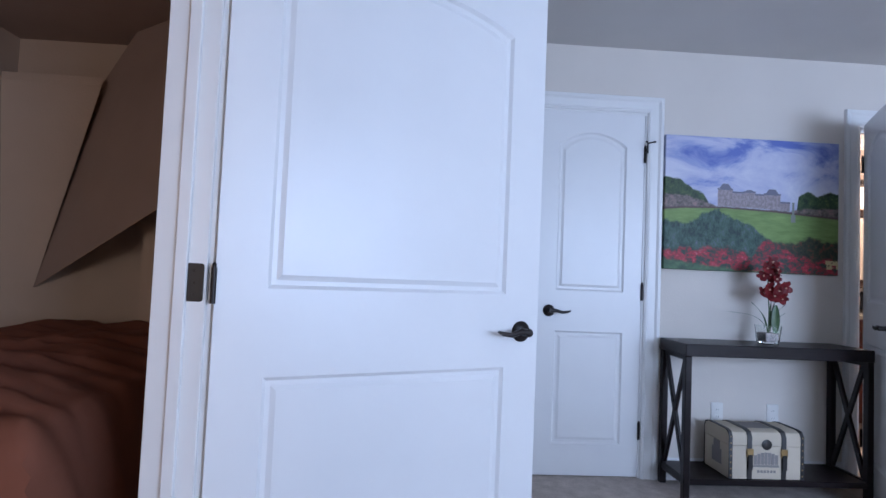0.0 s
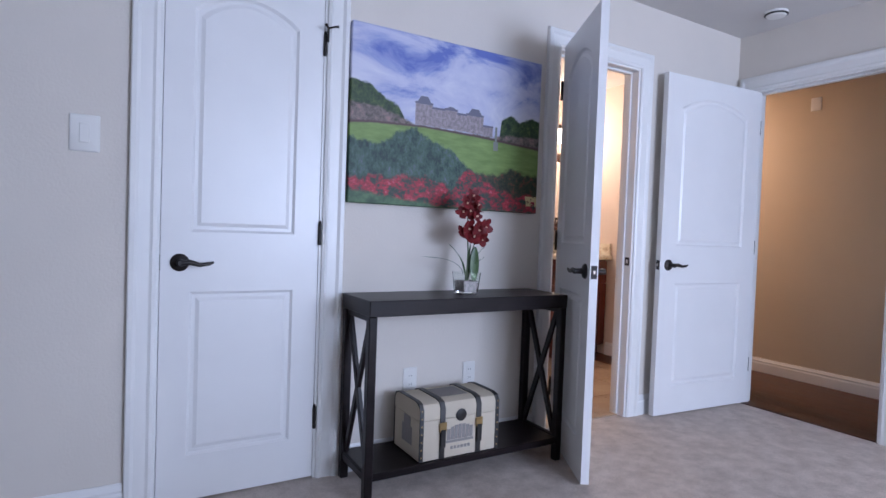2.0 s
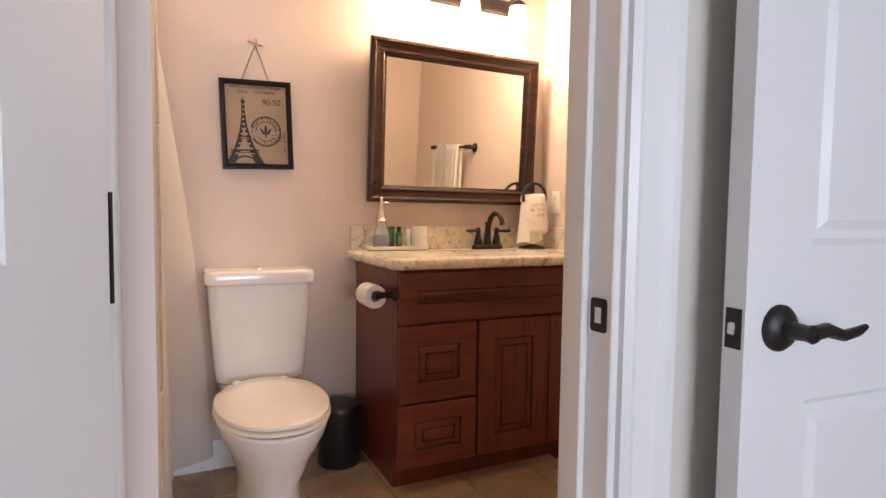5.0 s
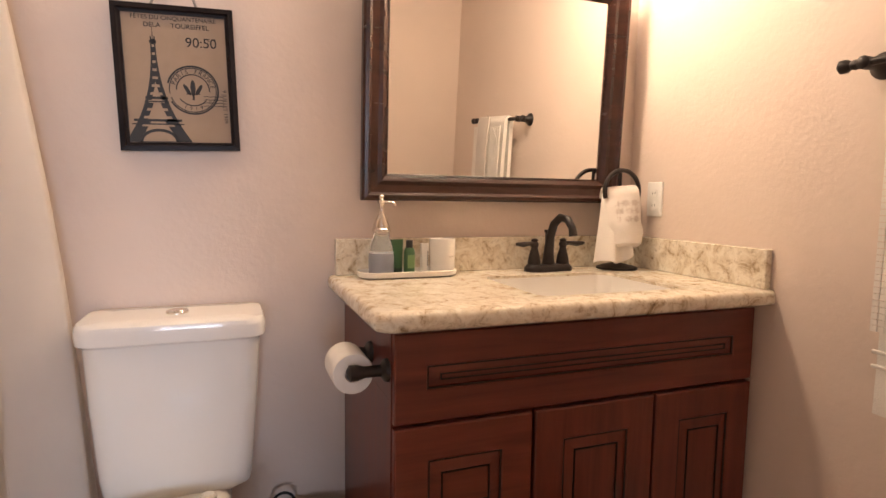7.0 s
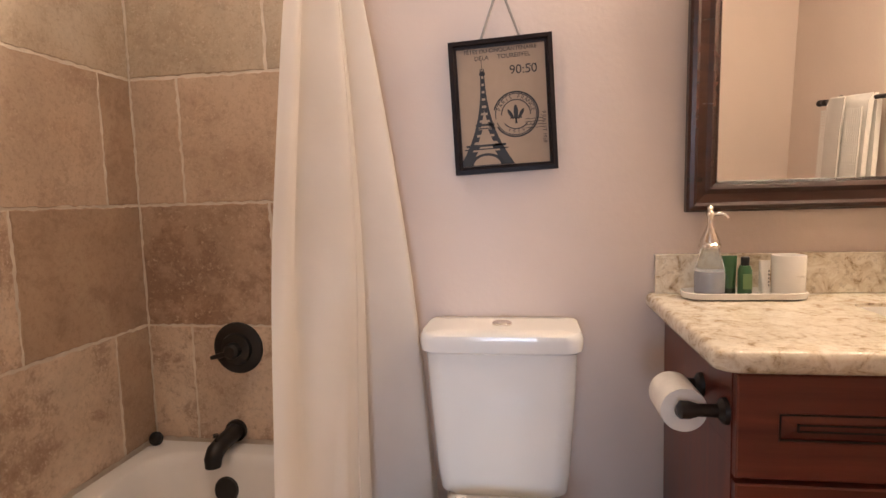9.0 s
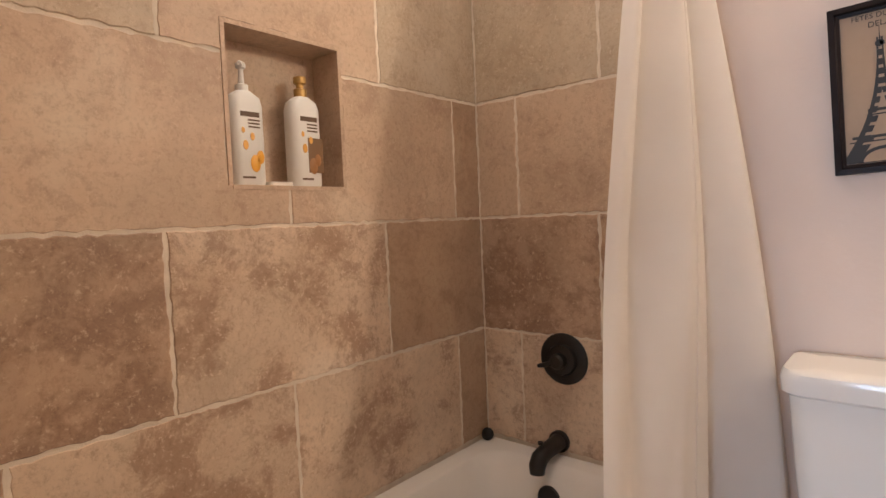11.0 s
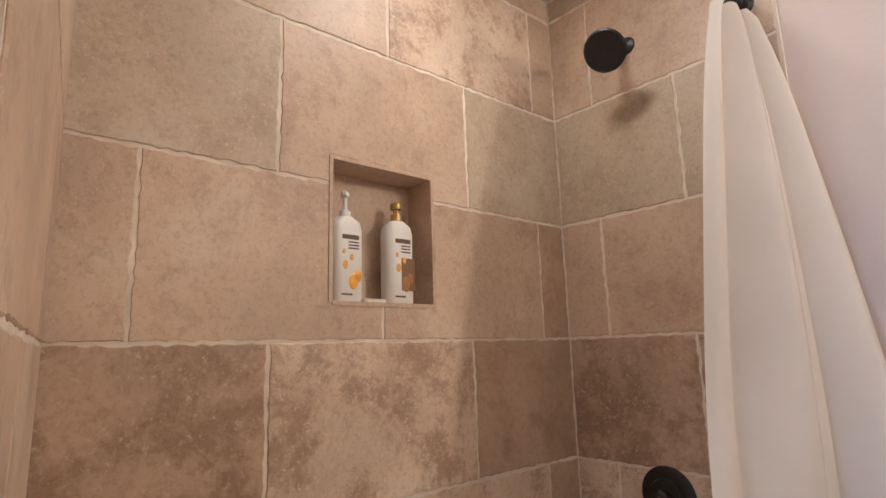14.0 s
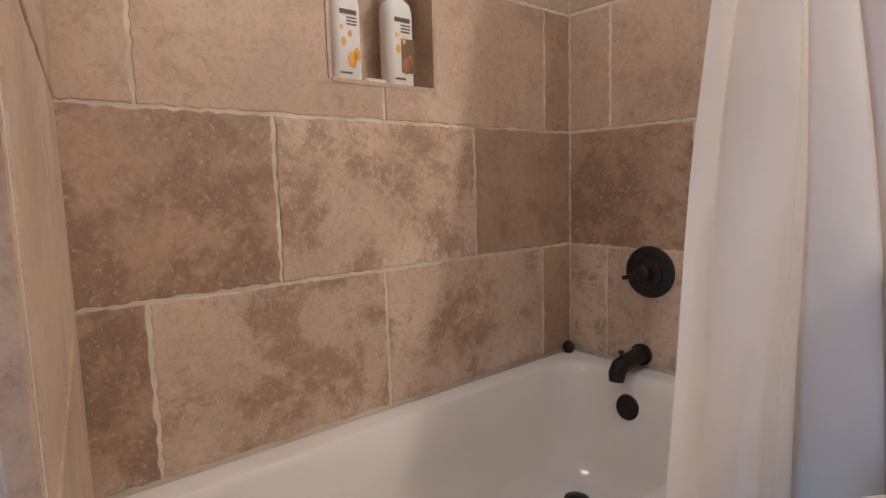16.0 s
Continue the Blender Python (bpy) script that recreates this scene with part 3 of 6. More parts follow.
door_closet = panel_door("door_1", CDX1 - CDX0 - 0.04, 2.03, Matrix.Translation((CDX1 - 0.020, 0.020, 0.008)) @ Matrix.Diagonal((-1, 1, 1, 1)), "closed white two-panel closet door with arched top", lever_sides=(-1,))
door_bath = panel_door("door_2", DX1 - DX0 - 0.04, 2.03, pose(DX0 + 0.016, -0.052, 0.010, 0, 0, -118.3), "open white two-panel bathroom door ajar beside console table")
door_hall = panel_door("door_3", 0.845, 2.03, pose(2.885, -0.128, 0.010, 0, 0, 176.0) , "white two-panel hall door swung open against the wall", lever_sides=(1,))
ATTIC = math.degrees(math.atan2(0.39, 0.877))
door_attic = panel_door("door_4", 0.975, 2.03, pose(-1.775, -1.665, 0.010, 0, 0, ATTIC), "open white two-panel door with bronze hinges")


def strike(name, x0, y0, z, m):
    bm = bmesh.new()
    loft(bm, [rounded_rect(0, 0, 0.016, 0.024, 0.006, h) for h in (0, 0.002)])
    bm.transform(m)
    s = solid(name, bm, M_BRONZE, "dark bronze strike plate let into the door lining", "strike plate", "structure")
    b = bx(-0.006, -0.011, 0.0022, 0.006, 0.011, 0.0028)
    b.transform(m)
    part("latch_hole", b, M_PLASTIC, s, "pale wood showing in the latch hole", smooth=False)
    return s


strike("strike_plate", 0, 0, 0, Matrix.Translation((DX1 - 0.018, 0.026, 0.923)) @ Matrix.Rotation(radians(-90), 4, "Y") @ Matrix.Rotation(radians(90), 4, "Z"))

# hinge leaf on the attic doorway's lining
bm = bmesh.new()
loft(bm, [rounded_rect(0, 0, 0.022, 0.047, 0.008, h) for h in (0, 0.002)])
bm.transform(pose(XW - 0.028, -1.6785, 1.035, 90))
leaf = solid("hinge_leaf", bm, M_BLACKMETAL, "dark bronze hinge leaf screwed to door lining", "hinge", "structure")
for dz in (-0.03, 0.0, 0.03):
    b = lathe(bmesh.new(), [(0.004, 0), (0.003, 0.0012)], pose(XW - 0.030, -1.6805, 1.035 + dz, 90), 10)
    part("screw", b, M_BRONZE, leaf)


# ---- bath: tub and its walls ----
def tub():
    t = thing("bathtub", (0.94, 1.1, 0), "cream-white enamelled alcove bathtub below tiled walls", "bathtub")
    x0, x1, y0, y1, rim = BX0 + 0.002, 1.285, PY + 0.022, BY1 - 0.002, 0.432
    cx, cy, hx, hy = (x0 + x1) / 2, (y0 + y1) / 2, (x1 - x0) / 2, (y1 - y0) / 2
    bm = bmesh.new()
    rings = [rounded_rect(cx, cy, hx, hy, 0.012, 0.0), rounded_rect(cx, cy, hx, hy, 0.012, rim - 0.02), rounded_rect(cx, cy, hx - 0.008, hy - 0.008, 0.02, rim)]
    for inset, z, r in ((0.060, rim + 0.001, 0.10), (0.070, rim - 0.004, 0.11), (0.082, rim - 0.03, 0.12), (0.100, rim - 0.14, 0.13), (0.125, rim - 0.27, 0.14), (0.165, rim - 0.32, 0.13), (0.22, rim - 0.335, 0.10)):
        rings.append(rounded_rect(cx, cy, hx - inset, hy - inset * 1.15, r, z))
    loft(bm, rings, (True, True))
    part("shell", bm, M_TUB, t)
    ob = lathe(bmesh.new(), [(0.042, -0.02), (0.042, 0.008), (0.034, 0.016), (0.012, 0.018)], pose(0.842, BY1 - 0.098, 0.332, 80), 28)
    part("overflow_plate", ob, M_BLACKMETAL, t, "round dark bronze overflow plate")
    ob = lathe(bmesh.new(), [(0.036, 0), (0.036, 0.004), (0.020, 0.010), (0.004, 0.012)], pose(0.80, BY1 - 0.30, rim - 0.334), 24)
    part("drain", ob, M_BLACKMETAL, t, "dark round drain")
    return t


tub()


def shower_fittings():
    v = thing("shower_valve", (0.848, BY1, 0.735), "round dark bronze shower valve on tile wall", "valve")
    part("escutcheon", lathe(bmesh.new(), [(0.080, 0), (0.080, 0.004), (0.072, 0.010), (0.050, 0.012), (0.046, 0.022), (0.036, 0.026)], pose(0.848, BY1, 0.735, 90), 36), M_BLACKMETAL, v)
    part("hub", lathe(bmesh.new(), [(0.024, 0.02), (0.024, 0.050), (0.017, 0.056)], pose(0.848, BY1, 0.735, 90), 24), M_BLACKMETAL, v)
    part("lever", tube(bmesh.new(), [(0.848, BY1 - 0.045, 0.735), (0.810, BY1 - 0.05, 0.722), (0.785, BY1 - 0.05, 0.716)], [0.009, 0.008, 0.006], 10), M_BLACKMETAL, v)
    s = thing("tub_spout", (0.825, BY1, 0.490), "dark bronze tub spout with diverter above bathtub", "spout")
    z = 0.472
    part("body", tube(bmesh.new(), [(0.825, BY1, z), (0.825, BY1 - 0.012, z), (0.825, BY1 - 0.013, z), (0.825, BY1 - 0.09, z - 0.004), (0.825, BY1 - 0.125, z - 0.012), (0.825, BY1 - 0.140, z - 0.030), (0.825, BY1 - 0.142, z - 0.052)], [0.034, 0.034, 0.026, 0.025, 0.026, 0.025, 0.022], 18), M_BLACKMETAL, s)
    part("diverter_knob", lathe(bmesh.new(), [(0.004, 0), (0.004, 0.018), (0.008, 0.02), (0.008, 0.028)], pose(0.825, BY1 - 0.118, z + 0.008), 12), M_BLACKMETAL, s)
    h = thing("wall_shower", (0.850, BY1, 2.10), "dark bronze shower head on short wall arm", "shower head")
    part("flange", lathe(bmesh.new(), [(0.030, 0), (0.028, 0.006), (0.014, 0.012)], pose(0.850, BY1, 2.10, 90), 20), M_BLACKMETAL, h)
    part("arm", tube(bmesh.new(), [(0.850, BY1, 2.10), (0.851, BY1 - 0.05, 2.105), (0.855, BY1 - 0.09, 2.09), (0.859, BY1 - 0.115, 2.07)], 0.010, 12), M_BLACKMETAL, h)
    part("ball_joint", lathe(bmesh.new(), [(0.006, -0.016), (0.014, -0.010), (0.017, 0), (0.014, 0.010), (0.006, 0.016)], pose(0.861, BY1 - 0.122, 2.050), 16), M_BLACKMETAL, h)
    m = look((0.863, BY1 - 0.128, 2.042), (0.905, BY1 - 0.29, 1.93))
    part("rose", lathe(bmesh.new(), [(0.012, 0), (0.020, -0.012), (0.046, -0.034), (0.062, -0.042), (0.064, -0.050), (0.058, -0.054), (0.050, -0.053)], m, 32), M_BLACKMETAL, h)
    k = thing("drain_stopper", (0.56, BY1 - 0.045, 0.436), "small round dark rubber stopper on tub rim", "stopper")
    part("cap", lathe(bmesh.new(), [(0.018, 0), (0.021, 0.006), (0.021, 0.016), (0.014, 0.022), (0.005, 0.024)], pose(0.575, BY1 - 0.034, 0.449, 70), 18), M_BLACKMETAL, k)


shower_fittings()


def curtain():
    rod = thing("curtain_rod", (1.2, 1.1, 2.056), "dark bronze shower curtain rod between walls", "curtain rod")
    part("bar", tube(bmesh.new(), [(1.2, PY + 0.02, 2.056), (1.2, BY1, 2.056)], 0.0125, 14), M_BLACKMETAL, rod)
    for y, s in ((PY + 0.018, 1), (BY1, -1)):
        part("flange", lathe(bmesh.new(), [(0.032, 0), (0.030, 0.010), (0.018, 0.022)], pose(1.2, y, 2.056, -90 * s), 20), M_BLACKMETAL, rod)
    c = thing("shower_curtain", (1.3, 1.5, 0.12), "long white cloth shower curtain gathered to one side", "curtain")
    bm = bmesh.new()

    def place(u, v):
        # u: along the gathered width, v: 0 at the hem and 1 at the hooks
        d = 1 - v
        ya = 1.675 - 0.40 * min(1, d * 1.05) ** 0.62
        yb = 1.835 - 0.02 * d
        xa, xb = 1.200 - 0.02 * d, 1.215 + 0.285 * d ** 0.62
        y = ya + (yb - ya) * u
        x = xa + (xb - xa) * u ** 1.15
        amp = (0.013 + 0.028 * d ** 0.8)
        ph = 2 * math.pi * (2.7 * u + 0.10 * math.sin(4 * v + 3 * u) + 0.10 * math.sin(7 * u))
        # flat panels between sharper creases
        fold = 1.25 * math.asin(0.94 * math.sin(ph + 0.5 * math.sin(ph))) + 0.16 * math.sin(2 * ph + 1.0 + 2 * v) + 0.10 * math.sin(23 * u + 5 * v) + 0.16 * v ** 4 * math.sin(31 * u)
        fade = min(1, u * 12) * (0.35 + 0.65 * min(1, (1 - u) * 10))
        n = noise.noise(Vector((u * 5, v * 2.5, 3.1))) * 0.014 * d
        hook = 0.012 * (0.5 + 0.5 * math.cos(2 * math.pi * 5 * u)) if v > 0.97 else 0
        px, py, pz = x + amp * fold * fade * 0.9 + n, y - amp * 0.35 * math.cos(ph) * fade, 0.12 + 1.885 * v + hook
        low = min(1, max(0, (1.15 - pz) / 0.65))
        low = low * low * (3 - 2 * low)
        # the hem hangs outside the tub
        px += low * max(0, 1.300 + 0.012 * math.sin(ph) - px)
        return Vector((px, py - 0.21 * low * (1 - u) ** 2, pz))

    grid_sheet(bm, 130, 46, place)
    part("cloth", bm, M_CURTAIN, c)
    bm = bmesh.new()
    for k in range(2):
        u = 0.5 + 0.22 * k
        tube(bm, [place(u, v / 30) + Vector((0.002, -0.002, 0)) for v in range(0, 30)], 0.0012, 5)
    part("seam", bm, M_CURTAIN, c)
    for i in range(6):
        u = i / 5
        p = place(u * 0.98 + 0.01, 1.0)
        ring = [(1.2 + 0.022 * math.cos(a), p.y, 2.048 + 0.026 * math.sin(a)) for a in [2 * math.pi * k / 20 for k in range(20)]]
        part("ring", tube(bmesh.new(), ring + ring[:1], 0.0022, 6), M_BLACKMETAL, c, "dark curtain ring")


curtain()


# ---- toilet ----
def toilet():
    t = thing("toilet", (1.68, 1.5, 0), "white two-piece toilet with closed lid beside vanity", "toilet")
    cx = 1.646
    bm = bmesh.new()

    def ell(cy, hx, hy, z, front=1.0):
        pts = []
        for i in range(36):
            a = 2 * math.pi * i / 36
            s, c = math.sin(a), math.cos(a)
            k = 1.0 if s > 0 else front
            pts.append(Vector((cx + hx * math.copysign(abs(c) ** 0.9, c), cy + hy * s * k, z)))
        return pts

    loft(bm, [ell(1.42, 0.115, 0.24, 0.0), ell(1.42, 0.11, 0.235, 0.03), ell(1.42, 0.10, 0.22, 0.16), ell(1.38, 0.135, 0.25, 0.27), ell(1.345, 0.172, 0.285, 0.36), ell(1.34, 0.180, 0.292, 0.395), ell(1.34, 0.176, 0.288, 0.402)])
    box(bm, cx - 0.135, 1.56, 0.20, cx + 0.135, 1.83, 0.405, 0.03, 3)
    part("bowl", bm, M_PORCELAIN, t)

    def seat_ring(k, z):
        pts = []
        for i in range(48):
            a = 2 * math.pi * i / 48
            s, c = math.sin(a), math.cos(a)
            hx = 0.186 * k
            y = 1.335 + (0.262 if s > 0 else 0.285) * s * k
            x = cx + hx * math.copysign(abs(c) ** 0.86, c)
            if y > 1.47:
                x = cx + (x - cx) * (1 - 0.35 * min(1, (y - 1.47) / 0.13))
            pts.append(Vector((x, min(y, 1.588), z)))
        return pts

    part("seat", loft(bmesh.new(), [seat_ring(0.97, 0.404), seat_ring(1.0, 0.410), seat_ring(0.995, 0.419), seat_ring(0.97, 0.422)]), M_SEAT, t, "off-white plastic seat")
    part("lid", loft(bmesh.new(), [seat_ring(0.955, 0.4235), seat_ring(0.985, 0.428), seat_ring(0.98, 0.437), seat_ring(0.93, 0.444), seat_ring(0.6, 0.449), seat_ring(0.2, 0.450)]), M_SEAT, t, "off-white closed lid")
    for x in (cx - 0.085, cx + 0.085):
        part("hinge_cap", lathe(bmesh.new(), [(0.018, 0), (0.018, 0.022), (0.012, 0.028)], pose(x, 1.60, 0.404), 16), M_SEAT, t)
    bm = bmesh.new()
    ty, cx = 1.742, 1.664
    loft(bm, [rounded_rect(cx - 0.002, ty, hx, hy, 0.045, z) for hx, hy, z in ((0.150, 0.080, 0.402), (0.165, 0.086, 0.412), (0.172, 0.088, 0.46), (0.184, 0.094, 0.63), (0.192, 0.098, 0.779), (0.192, 0.098, 0.786))])
    part("tank", bm, M_PORCELAIN, t)
    bm = bmesh.new()
    loft(bm, [rounded_rect(cx - 0.002, ty, hx, hy, r, z) for hx, hy, r, z in ((0.196, 0.102, 0.04, 0.784), (0.204, 0.108, 0.045, 0.790), (0.206, 0.110, 0.045, 0.819), (0.203, 0.107, 0.045, 0.831), (0.200, 0.098, 0.04, 0.837), (0.15, 0.06, 0.03, 0.839))])
    lid = part("tank_lid", bm, M_PORCELAIN, t)
    part("flush_button", lathe(bmesh.new(), [(0.026, 0), (0.026, 0.004), (0.023, 0.007), (0.021, 0.006), (0.004, 0.006)], pose(cx, ty, 0.8385), 24), M_CHROME, lid, "oval chrome flush button")


toilet()


# ---- vanity ----
VX0, VX1, VY0, VY1, VTOP = 2.10, 3.108, 1.318, 1.850, 0.860
def raised_panel(name, parent, x0, x1, z0, z1, y, rail, material, label=""):
    """A cabinet front with a recessed raised panel, face towards -y."""
    bm = bmesh.new()
    d = 0.02

    def ring(inset, dy):
        return [bm.verts.new(p) for p in ((x0 + inset, y + dy, z0 + inset), (x1 - inset, y + dy, z0 + inset), (x1 - inset, y + dy, z1 - inset), (x0 + inset, y + dy, z1 - inset))]

    prev = ring(0, d)
    bm.faces.new(prev[::-1])
    for inset, dy in ((0, 0.003), (0.003, 0), (rail, 0), (rail + 0.006, 0.007), (rail + 0.030, 0.002), (rail + 0.033, 0.004), (rail + 0.036, 0.002)):
        nxt = ring(inset, dy)
        for i in range(4):
            bm.faces.new((prev[i], prev[(i + 1) % 4], nxt[(i + 1) % 4], nxt[i]))
        prev = nxt
    bm.faces.new(prev)
    bmesh.ops.recalc_face_normals(bm, faces=bm.faces[:])
    p = part(name, bm, material, parent, label, smooth=False)
    g = bmesh.new()
    for a, w, k in ((rail + 0.002, 0.0030, 0.0052), (rail + 0.0315, 0.0028, 0.0026)):
        X0, X1, Z0, Z1 = x0 + a, x1 - a, z0 + a, z1 - a
        for q in ((X0, Z0, X1, Z0 + w), (X0, Z1 - w, X1, Z1), (X0, Z0 + w, X0 + w, Z1 - w), (X1 - w, Z0 + w, X1, Z1 - w)):
            box(g, q[0], y + k - 0.0035, q[1], q[2], y + k + 0.001, q[3])
    part("glaze_line", g, M_GLAZE, p, "dark glaze in the panel moulding", smooth=False)
    return p


def vanity():
    v = thing("vanity_cabinet", (2.6, 1.58, 0), "cherry-red wooden vanity cabinet with raised panels", "vanity")
    bm = bmesh.new()
    box(bm, VX0, VY0 + 0.022, 0.09, VX1, VY1, 0.70)
    for q in ((VX0, VY0 + 0.022, VX0 + 0.02, VY1), (VX1 - 0.02, VY0 + 0.022, VX1, VY1), (VX0 + 0.02, VY0 + 0.022, VX1 - 0.02, VY0 + 0.042), (VX0 + 0.02, VY1 - 0.02, VX1 - 0.02, VY1)):
        part("top_panel", bx(q[0], q[1], 0.7005, q[2], q[3], VTOP), M_CHERRY, v, smooth=False)
    box(bm, VX0 + 0.01, VY0 + 0.08, 0, VX1, VY1, 0.092)
    part("body", bm, M_CHERRY, v, smooth=False)
    raised_panel("false_front", v, VX0 + 0.002, VX1 - 0.004, 0.655, 0.849, VY0, 0.070, M_CHERRY_H)
    raised_panel("drawer_front", v, VX0 + 0.002, 2.431, 0.352, 0.645, VY0, 0.075, M_CHERRY_H)
    raised_panel("drawer_front", v, VX0 + 0.002, 2.431, 0.10, 0.342, VY0, 0.065, M_CHERRY_H)
    raised_panel("door", v, 2.440, 2.778, 0.10, 0.645, VY0, 0.075, M_CHERRY)
    raised_panel("door", v, 2.786, VX1 - 0.004, 0.10, 0.645, VY0, 0.075, M_CHERRY)
    c = thing("vanity_countertop", (2.6, 1.57, VTOP), "polished cream and brown granite vanity countertop with backsplash", "countertop")
    # slab with the cutout for the basin
    sx0, sx1, sy0, sy1 = 2.475, 2.905, 1.370, 1.705
    bm = bmesh.new()
    x0, x1, y0, y1, z0, z1 = 2.052, BX1 - 0.003, 1.272, BY1 + 0.009, VTOP + 0.001, 0.902
    def ring(e, z):
        r = 0.035
        pts = [Vector((x1, y1, z)), Vector((x0 + e, y1, z))]
        for i in range(7):
            a = radians(180 + 90 * i / 6)
            pts.append(Vector((x0 + e + r + r * math.cos(a), y0 + e + r + r * math.sin(a), z)))
        pts.append(Vector((x1, y0 + e, z)))
        return pts
    rings = [ring(0.012, z0), ring(0.004, z0 + 0.004), ring(0.0, z0 + 0.012), ring(0.0, z1 - 0.014), ring(0.004, z1 - 0.005), ring(0.012, z1)]
    vs = [[bm.verts.new(p) for p in r] for r in rings]
    for a, b in zip(vs, vs[1:]):
        for k in range(len(a)):
            bm.faces.new((a[k], a[(k + 1) % len(a)], b[(k + 1) % len(a)], b[k]))
    hole_top = [bm.verts.new(p) for p in rounded_rect((sx0 + sx1) / 2, (sy0 + sy1) / 2, (sx1 - sx0) / 2, (sy1 - sy0) / 2, 0.04, z1, 4)]
    hole_bot = [bm.verts.new((v_.co.x, v_.co.y, z0)) for v_ in hole_top]
    n = len(hole_top)
    for i in range(n):
        bm.faces.new((hole_top[i], hole_top[(i + 1) % n], hole_bot[(i + 1) % n], hole_bot[i]))
    for outer, hole in ((vs[-1], hole_top), (vs[0], hole_bot)):
        es = [bm.edges.get((outer[i], outer[(i + 1) % len(outer)])) for i in range(len(outer))] + [bm.edges.get((hole[i], hole[(i + 1) % n])) for i in range(n)]
        bmesh.ops.triangle_fill(bm, edges=es, use_beauty=True)
    bmesh.ops.recalc_face_normals(bm, faces=bm.faces[:])
    part("slab", bm, M_GRANITE, c)
    part("backsplash", bx(2.073, BY1 - 0.012, z1 + 0.0005, BX1 - 0.004, BY1 + 0.010, 1.008, 0.002), M_GRANITE, c, smooth=False)
    part("side_splash", bx(BX1 - 0.022, 1.290, z1 + 0.0005, BX1 - 0.001, BY1 - 0.013, 1.008, 0.002), M_GRANITE, c, smooth=False)
    s = thing("sink_basin", (2.69, 1.545, 0.75), "white undermount rectangular porcelain sink basin", "sink")
    bm = bmesh.new()
    cx, cy = (sx0 + sx1) / 2, (sy0 + sy1) / 2
    hx, hy = (sx1 - sx0) / 2, (sy1 - sy0) / 2
    loft(bm, [rounded_rect(cx, cy, hx - 0.0005, hy - 0.0005, 0.04, z0 + 0.033), rounded_rect(cx, cy, hx - 0.005, hy - 0.005, 0.04, z0 + 0.033), rounded_rect(cx, cy, hx - 0.012, hy - 0.012, 0.05, z0 - 0.08), rounded_rect(cx, cy, hx - 0.05, hy - 0.05, 0.06, z0 - 0.125), rounded_rect(cx, cy, 0.03, 0.03, 0.029, z0 - 0.135)], (False, True))
    part("bowl", bm, M_PORCELAIN, s)
    part("drain", lathe(bmesh.new(), [(0.022, 0), (0.022, 0.003), (0.012, 0.006)], pose(cx, cy, z0 - 0.134), 20), M_BRONZE, s)


vanity()


def faucet():
    f = thing("faucet", (2.735, 1.772, 0.903), "oil-rubbed bronze two-handle arched faucet on granite counter", "faucet")
    cx, cy, z = 2.738, 1.772, 0.903
    part("base_plate", loft(bmesh.new(), [rounded_rect(cx, cy, hx, hy, hy * 0.9, z + h) for hx, hy, h in ((0.082, 0.028, 0), (0.082, 0.028, 0.012), (0.077, 0.024, 0.018), (0.074, 0.021, 0.022))]), M_BRONZE, f)
    pts = [(cx, cy, z + 0.02), (cx, cy, z + 0.06), (cx + 0.002, cy - 0.004, z + 0.11), (cx + 0.004, cy - 0.02, z + 0.150), (cx + 0.008, cy - 0.05, z + 0.172), (cx + 0.013, cy - 0.082, z + 0.166), (cx + 0.016, cy - 0.103, z + 0.142), (cx + 0.017, cy - 0.108, z + 0.118)]
    part("spout", tube(bmesh.new(), pts, [0.021, 0.016, 0.0135, 0.013, 0.0125, 0.012, 0.0115, 0.013], 18), M_BRONZE, f)
    part("lift_rod", tube(bmesh.new(), [(cx, cy + 0.018, z + 0.02), (cx, cy + 0.018, z + 0.12), (cx, cy + 0.018, z + 0.121), (cx, cy + 0.018, z + 0.13)], [0.003, 0.003, 0.006, 0.006], 10), M_BRONZE, f)
    for s in (-1, 1):
        x = cx + s * 0.052
        h = part("handle_post", lathe(bmesh.new(), [(0.020, 0.02), (0.021, 0.03), (0.017, 0.05), (0.012, 0.068), (0.010, 0.076), (0.013, 0.080), (0.013, 0.088), (0.009, 0.094), (0.012, 0.10), (0.004, 0.104)], pose(x, cy, z), 18), M_BRONZE, f)
        part("lever", tube(bmesh.new(), [(x, cy, z + 0.088), (x + s * 0.02, cy - 0.003, z + 0.088), (x + s * 0.045, cy - 0.008, z + 0.086), (x + s * 0.066, cy - 0.012, z + 0.088), (x + s * 0.072, cy - 0.013, z + 0.088)], [0.008, 0.0065, 0.0085, 0.006, 0.004], 12), M_BRONZE, h)


faucet()


